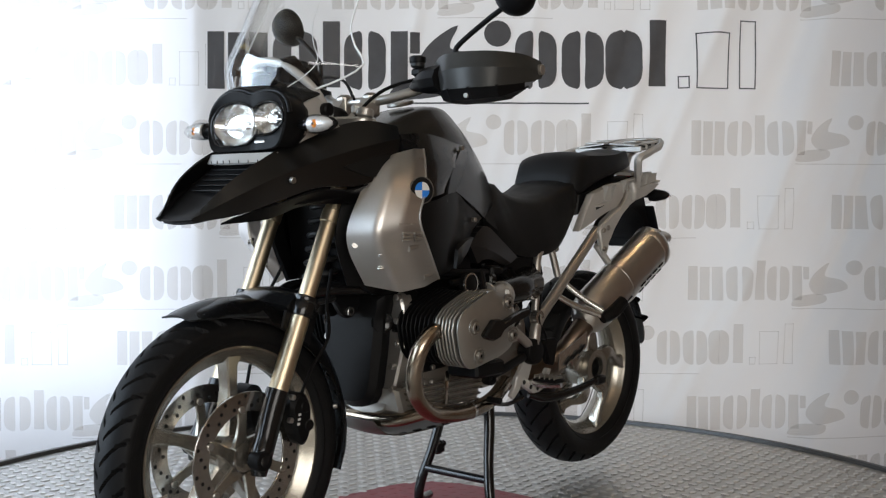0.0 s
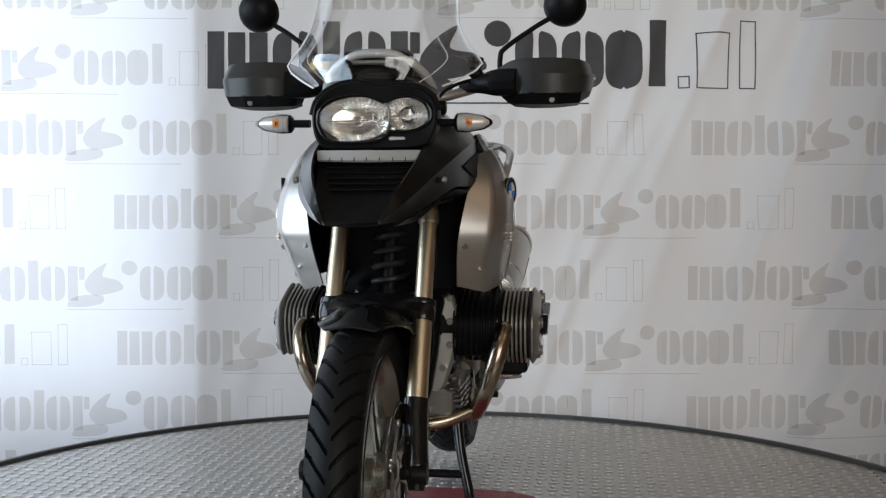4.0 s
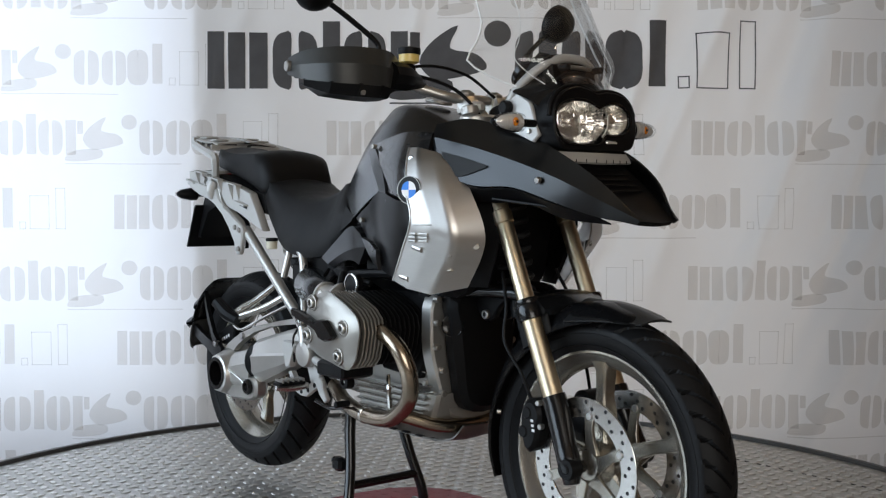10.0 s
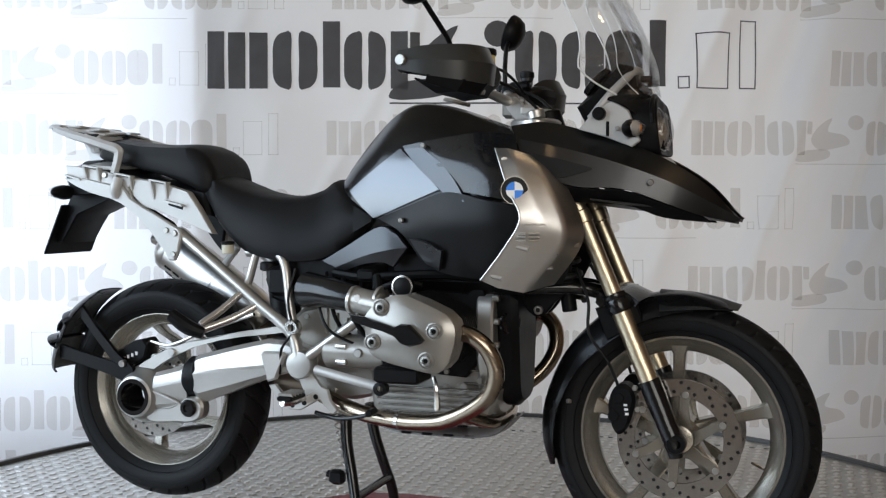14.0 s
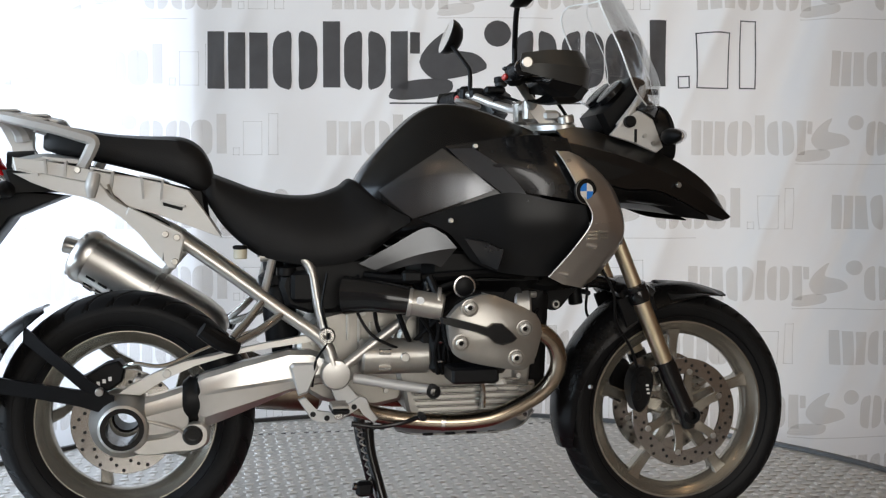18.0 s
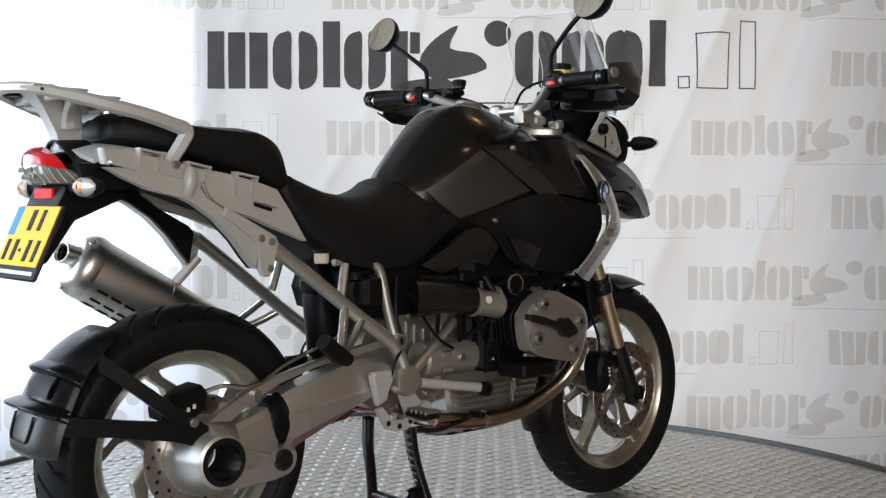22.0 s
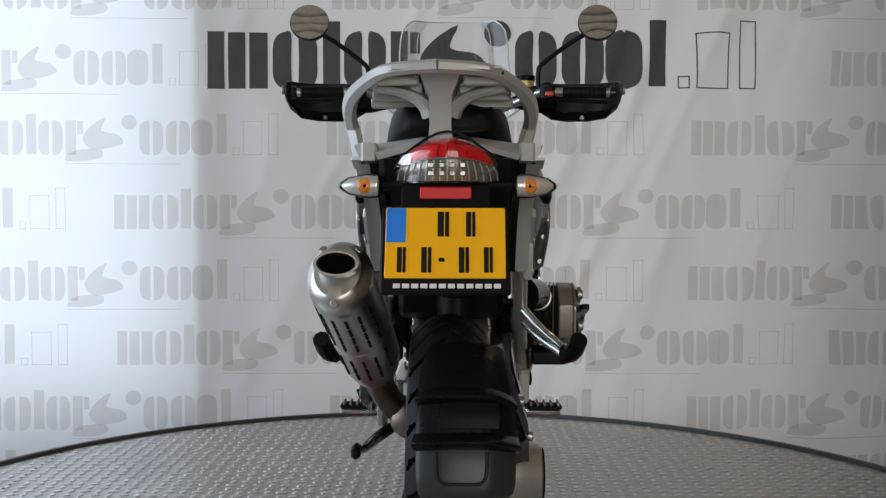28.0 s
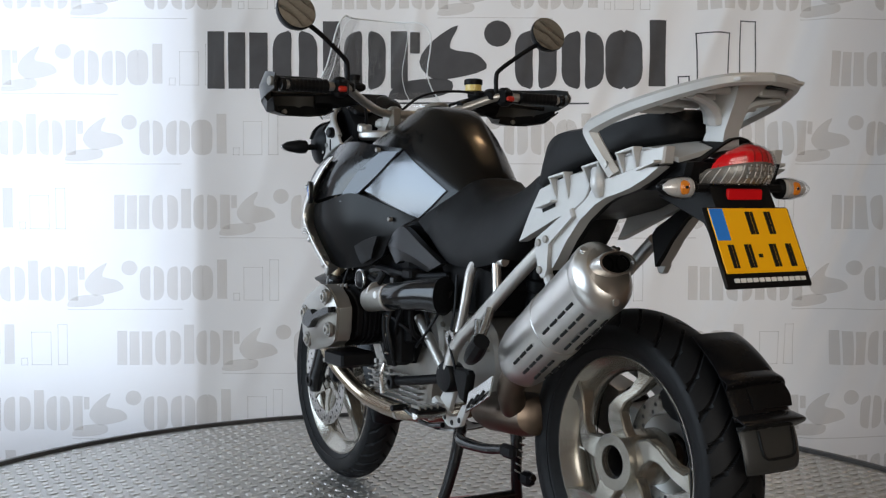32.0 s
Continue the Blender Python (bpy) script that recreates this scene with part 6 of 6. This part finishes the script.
# frame tubes, pegs, levers
for s in (-1, 1):
    fr = part("rear_frame", tube(B(), [(.13, s * .150, .838), (.25, s * .158, .752), (.38, s * .165, .655), (.487, s * .172, .575), (.515, s * .178, .51)], .0165, 14), SATIN_ALLOY, bike, "silver tubular rear frame")
    part("upright", tube(B(), [(.335, s * .13, .785), (.40, s * .14, .79), (.455, s * .148, .765), (.478, s * .158, .66), (.512, s * .178, .505)], .0125, 12), SATIN_ALLOY, fr)
    part("rear_strut", tube(B(), [(.366, s * .135, .785), (.345, s * .145, .70)], .011, 10, 1), SATIN_ALLOY, fr)
    part("brace", tube(B(), [(.695, s * .165, .622), (.535, s * .18, .505)], .0135, 12, 1), SATIN_ALLOY, fr)
    part("frame_joint", lathe(B(), [(.010, -.012), (.021, -.012), (.022, .008), (.018, .014), (.010, .014)], Matrix.Translation((.497, s * .175, .588)) @ TURN, 20, closed=True), ALU, fr)
    part("pivot_cap", lathe(B(), [(.034, -.03), (.039, -.02), (.039, .010), (.035, .016), (.02, .018), (.001, .018)], Matrix.Translation((.520, s * .176, .490)) @ (TURN if s < 0 else TURN.inverted()), 28), SATIN_ALLOY if s < 0 else BLACK, fr, "round swingarm pivot cap")
    pk = part("pillion_peg_bracket", tube(B(), [(.395, s * .165, .650), (.335, s * .205, .612), (.268, s * .255, .582)], .0105, 12), ALU, bike, "silver pillion peg bracket")
    part("bracket_strut", tube(B(), [(.345, s * .16, .685), (.30, s * .21, .632), (.262, s * .255, .595)], .0105, 12), ALU, pk)
    part("peg_rubber", tube(B(), [(.275, s * .262, .572), (.235, s * .276, .590), (.19, s * .285, .622)], [.016, .021, .019], 10, 4), BLACK, pk, "folded black peg rubber")
    plate_ = part("peg_plate", prism(B(), [(.425, .428), (.442, .432), (.470, .398), (.505, .392), (.545, .410), (.585, .432), (.600, .425), (.608, .398), (.628, .372), (.618, .362), (.592, .384), (.582, .402), (.548, .382), (.520, .366), (.490, .366), (.458, .376)], s * .165, s * .180, edge=.003), SILVER, bike, "silver zigzag peg hanger plate")
    for hx, hz in ((.462, .390), (.497, .379), (.532, .387), (.566, .405)):
        part("plate_hole", rod(B(), (hx, s * .178, hz), (hx, s * .1815, hz), .0072, 12), INK, plate_)
    part("hanger_web", prism(B(), [(.50, .47), (.545, .47), (.60, .40), (.53, .40)], s * .155, s * .168, edge=.003), SILVER, plate_)
    pg = part("rider_peg", tube(B(), [(.53, s * .18, .40), (.525, s * .23, .398), (.515, s * .275, .402)], .010, 10), ALU, bike, "serrated steel rider peg")
    part("peg_tread", box(B(), (.522, s * .235, .412), (.044, .085, .014), .004), BLACK, pg)
    for k in range(5):
        part("peg_tooth", box(B(), (.522, s * (.20 + .017 * k), .421), (.042, .005, .010), .001), ALU_DARK, pg)
    ped = part("foot_lever", tube(B(), [(.56, s * .17, .36), (.63, s * .172, .350), (.70, s * .18, .362), (.735, s * .19, .378)], [.007, .006, .006, .006], 10), BLACK_GLOSS, bike, "black foot lever")
    part("lever_pad", rod(B(), (.737, s * .18, .379), (.737, s * .225, .379), .009, 12), BLACK, ped)
    part("frame_cover", prism(B(), [(.405, .512), (.412, .520), (.47, .520), (.477, .512), (.448, .445), (.425, .438)], s * .165, s * .19, edge=.006), SILVER if s < 0 else BLACK, bike, "silver bevel guard")
part("heel_guard", shell(B(), [[(.40, .19, .47), (.33, .20, .50), (.27, .205, .53)], [(.41, .195, .42), (.34, .205, .45), (.28, .21, .48)]], .004, 4), ALU, bike, "slotted alloy heel guard")
for k in range(3):
    part("guard_slot", tube(B(), [(.385 - .03 * k, .203 + .003 * k, .438 + .014 * k), (.355 - .03 * k, .207 + .003 * k, .462 + .014 * k)], .004, 6, 1), INK, bike)

# swingarm, shaft drive and rear brake
def cast_arm(stations):
    """A cast arm with a creased outer face: stations of (x, inner y, outer y, low, crease, top)."""
    return loft(B(), [[(x, yi, zb + .006), (x, yi + (yo - yi) * .3, zb), (x, yi + (yo - yi) * .72, zb + .002), (x, yi + (yo - yi) * .94, zb + (zc - zb) * .35), (x, yo, zc - .004), (x, yo + .006, zc + .004), (x, yo + .014, zt - .012), (x, yo + .026, zt), (x, yi + .0, zt - .004)] for x, yi, yo, zb, zc, zt in stations])


part("swingarm", cast_arm(((.176, -.085, -.168, .372, .447, .488), (.195, -.082, -.172, .358, .450, .497), (.30, -.082, -.170, .398, .463, .525), (.405, -.082, -.168, .440, .476, .550), (.46, -.082, -.166, .455, .482, .548), (.53, -.085, -.160, .462, .488, .525))), SATIN_ALLOY, bike, "silver single-sided shaft swingarm", 22)
part("shaft_boot", loft(B(), [[(x, -.126 + w * math.cos(a), z + h * math.sin(a)) for a in (2 * math.pi * k / 24 for k in range(24))] for x, z, w, h in ((.192, .430, .038, .054), (.178, .430, .045, .063), (.168, .428, .041, .058), (.158, .427, .045, .062), (.142, .424, .040, .052))]), BLACK, bike, "black rubber shaft boot", 50)
drive = part("final_drive", cast_arm(((.156, -.09, -.164, .340, .424, .468), (.10, -.088, -.172, .322, .412, .452), (.052, -.086, -.178, .325, .402, .440))), SATIN_ALLOY, bike, "silver final drive housing", 22)
part("drive_rib", tube(B(), [(.055, -.176, .388), (.133, -.170, .362), (.145, -.168, .345)], .004, 8, 2), SATIN_ALLOY, drive)
part("drive_bell", lathe(B(), [(.086, .075), (.088, .10), (.082, .135), (.066, .165), (.058, .186), (.050, .190), (.046, .186), (.044, .10)], Matrix.Translation(RW) @ TURN, 48, closed=True), SATIN_ALLOY, drive)
part("bore_ring", lathe(B(), [(.050, .186), (.052, .193), (.040, .193), (.039, .09)], Matrix.Translation(RW) @ TURN, 40, closed=True), BLACK_GLOSS, drive, "black hub bore")
part("lower_lug", prism(B(), smooth_outline([(.02, .33), (.10, .345), (.165, .378), (.205, .365), (.205, .325), (.17, .305), (.10, .30), (.03, .302)], 3), -.165, -.12, edge=.008), SATIN_ALLOY, drive)
part("lug_bolt", lathe(B(), [(.024, 0), (.025, .008), (.020, .014), (.012, .014), (.012, .008), (.001, .008)], Matrix.Translation((.166, -.163, .347)) @ TURN, 24), BLACK_GLOSS, drive)
part("reaction_rod", prism(B(), [(-.015, .452), (.009, .468), (.05, .490), (.092, .510), (.15, .530), (.215, .545), (.32, .566), (.423, .583), (.50, .596), (.50, .576), (.431, .566), (.34, .555), (.262, .542), (.168, .516), (.107, .489), (.07, .468), (.038, .446)], -.150, -.128, edge=.005), SATIN_ALLOY, bike, "silver upper reaction arm")
part("rod_bolt", rod(B(), (.105, -.148, .500), (.105, -.160, .500), .011, 14), BOLT, bike)
rc = part("rear_caliper", prism(B(), [(-.105, .462), (-.108, .486), (-.086, .497), (-.045, .522), (-.012, .530), (.004, .512), (-.004, .478), (-.03, .458), (-.07, .450)], -.125, -.055, edge=.006), BLACK, bike, "black rear brake caliper")
part("caliper_bolt", rod(B(), (.035, -.125, .478), (.035, -.138, .478), .012, 14), BOLT, rc)
for q in range(4):
    part("caliper_mark", box(B(), (-.075 + .014 * q, -.1255, .470 + .0055 * q), (.008, .001, .010), .0004), WHITE, rc)
part("brake_line", tube(B(), [(.0, -.12, .515), (.03, -.14, .525), (.10, -.15, .52), (.20, -.14, .56), (.36, -.14, .615)], .005, 8), STEEL, bike)

# rear mudguard on its two arms
part("rear_mudguard", shell(B(), guard(RW, [(124, .352, .066, .012), (130, .362, .076, .024), (137, .371, .082, .034), (143, .377, .085, .040), (150, .378, .087, .044), (157, .378, .088, .046)], -.034, .3), .004, 5, RW), GUARD_BLACK, bike, "glossy black moulded rear mudguard")
for a, w, low, hgt in ((146, .086, .379, .392), (158.5, .090, .379, .406)):
    part("guard_ridge", shell(B(), guard(RW, [(a - 3.0, low, w, .044), (a - .2, hgt, w + .004, .048), (a + .9, hgt - .002, w + .004, .048), (a + 1.6, low - .001, w, .044)], -.034, .3), .004, 4, RW), GUARD_BLACK, bike, "raised mudguard ridge", 25)
# flap coloured lighter than the guard for the light it reflects
flap = part("guard_flap", shell(B(), guard(RW, [(158.5, .377, .087, .046), (163, .379, .087, .046), (168, .379, .086, .046), (171.5, .376, .082, .044), (173, .369, .076, .040)], -.034, .3), .005, 4, RW), GUARD_GREY, bike, "lower mudguard flap, greyed for the light it reflects", 30)
groove = [(160.5, -.044), (166.5, -.042), (168.4, -.034), (168.8, -.020), (168.8, .020), (168.4, .034), (166.5, .042), (160.5, .044)]
# raised black tube that stands for the shade in the groove
part("flap_groove", tube(B(), [(RW.x + .3795 * math.cos(radians(a)), -.026 + y, RW.z + .3795 * math.sin(radians(a))) for a, y in groove], .0028, 6, 4), INK, flap)
part("guard_plate", shell(B(), guard(RW, [(147.5, .381, .050, .004), (151, .384, .052, .004), (154.5, .381, .050, .004)], -.040), .005, 4, RW), BLACK, bike)
part("guard_arm", loft(B(), [[(x, y - .007, z - w), (x, y + .007, z - w), (x, y + .007, z + w), (x, y - .007, z + w)] for x, y, z, w in ((-.02, -.155, .425, .022), (-.08, -.150, .47, .02), (-.17, -.125, .545, .018), (-.238, -.10, .60, .02))]), BLACK, bike, "black mudguard arm", 50)
part("guard_arm", loft(B(), [[(x, y - .007, z - w), (x, y + .007, z - w), (x, y + .007, z + w), (x, y - .007, z + w)] for x, y, z, w in ((-.02, -.155, .42, .022), (-.10, -.150, .445, .02), (-.22, -.125, .465, .018), (-.315, -.10, .478, .02))]), BLACK, bike, "black mudguard arm", 50)
part("arm_bolt", rod(B(), (-.055, -.15, .462), (-.055, -.168, .460), .010, 14), BOLT, bike)

# rear strut
rs = part("rear_strut_body", rod(B(), (.40, 0, .50), (.37, 0, .80), .028, 20), BLACK, bike, "black rear suspension strut")
part("strut_canister", lathe(B(), [(.030, 0), (.042, .006), (.044, .02), (.044, .15), (.040, .16), (.046, .165), (.046, .19), (.03, .20)], along((.398, -.01, .545), (.372, -.01, .80)), 32), BLACK, rs, "black strut canister")
part("preload_knob", lathe(B(), [(.018, 0), (.026, .004), (.026, .022), (.02, .026)], Matrix.Translation((.40, -.125, .735)), 16), BLACK, bike)
part("relay_box", box(B(), (.44, -.135, .71), (.06, .05, .08), .01), BLACK, bike)
part("reservoir_lid", rod(B(), (.285, -.150, .806), (.285, -.150, .816), .019, 20), BLACK, bike)
part("reservoir", rod(B(), (.285, -.150, .782), (.285, -.150, .808), .017, 20), CREAM, bike, "rear brake fluid pot")

# centre stand and side stand
for s in (-1, 1):
    part("stand_leg", tube(B(), [(.612, s * .085, .345), (.618, s * .094, .27), (.640, s * .108, .18), (.662, s * .130, .09), (.660, s * .142, .035), (.615, s * .165, .018), (.56, s * .185, .013)], [.017, .016, .015, .015, .015, .014, .012], 12), BLACK_GLOSS, bike, "black centre stand leg")
    part("stand_foot", box(B(), (.655, s * .146, .012), (.06, .04, .022), .008), BLACK, bike)
part("stand_tang", box(B(), (.600, -.118, .178), (.045, .03, .040), .008), BLACK, bike)
part("tang_pin", rod(B(), (.570, -.118, .186), (.592, -.118, .180), .010, 12), BLACK_GLOSS, bike)
pts = [(.585 + .040 * t + .007 * math.cos(50 * t), -.100 + .007 * math.sin(50 * t), .345 - .16 * t) for t in [k / 96 for k in range(97)]]
part("stand_spring", tube(B(), pts, .0022, 6, 1), ALU_DARK, bike, "coiled stand spring")
part("stand_crossbar", tube(B(), [(.655, -.124, .125), (.655, .124, .125)], .0125, 12, 1), BLACK_GLOSS, bike)
ss = part("side_stand", tube(B(), [(.50, .15, .36), (.44, .185, .345), (.30, .20, .355), (.20, .205, .375)], [.014, .014, .012, .010], 12), BLACK_GLOSS, bike, "folded black side stand")
part("stand_pad", box(B(), (.20, .208, .37), (.05, .02, .03), .006), BLACK, ss)


def motions():
    for ob, off in ((turntable, None), (bike, (BIKE_X, BIKE_Y, 0))):
        rows = []
        for k, a in enumerate(HEADING):
            m = pose(0, 0, 0, 0, 0, a)
            rows.append((2.0 * k, m @ Matrix.Translation(off) if off else m))
        walk(ob, rows)


motions()
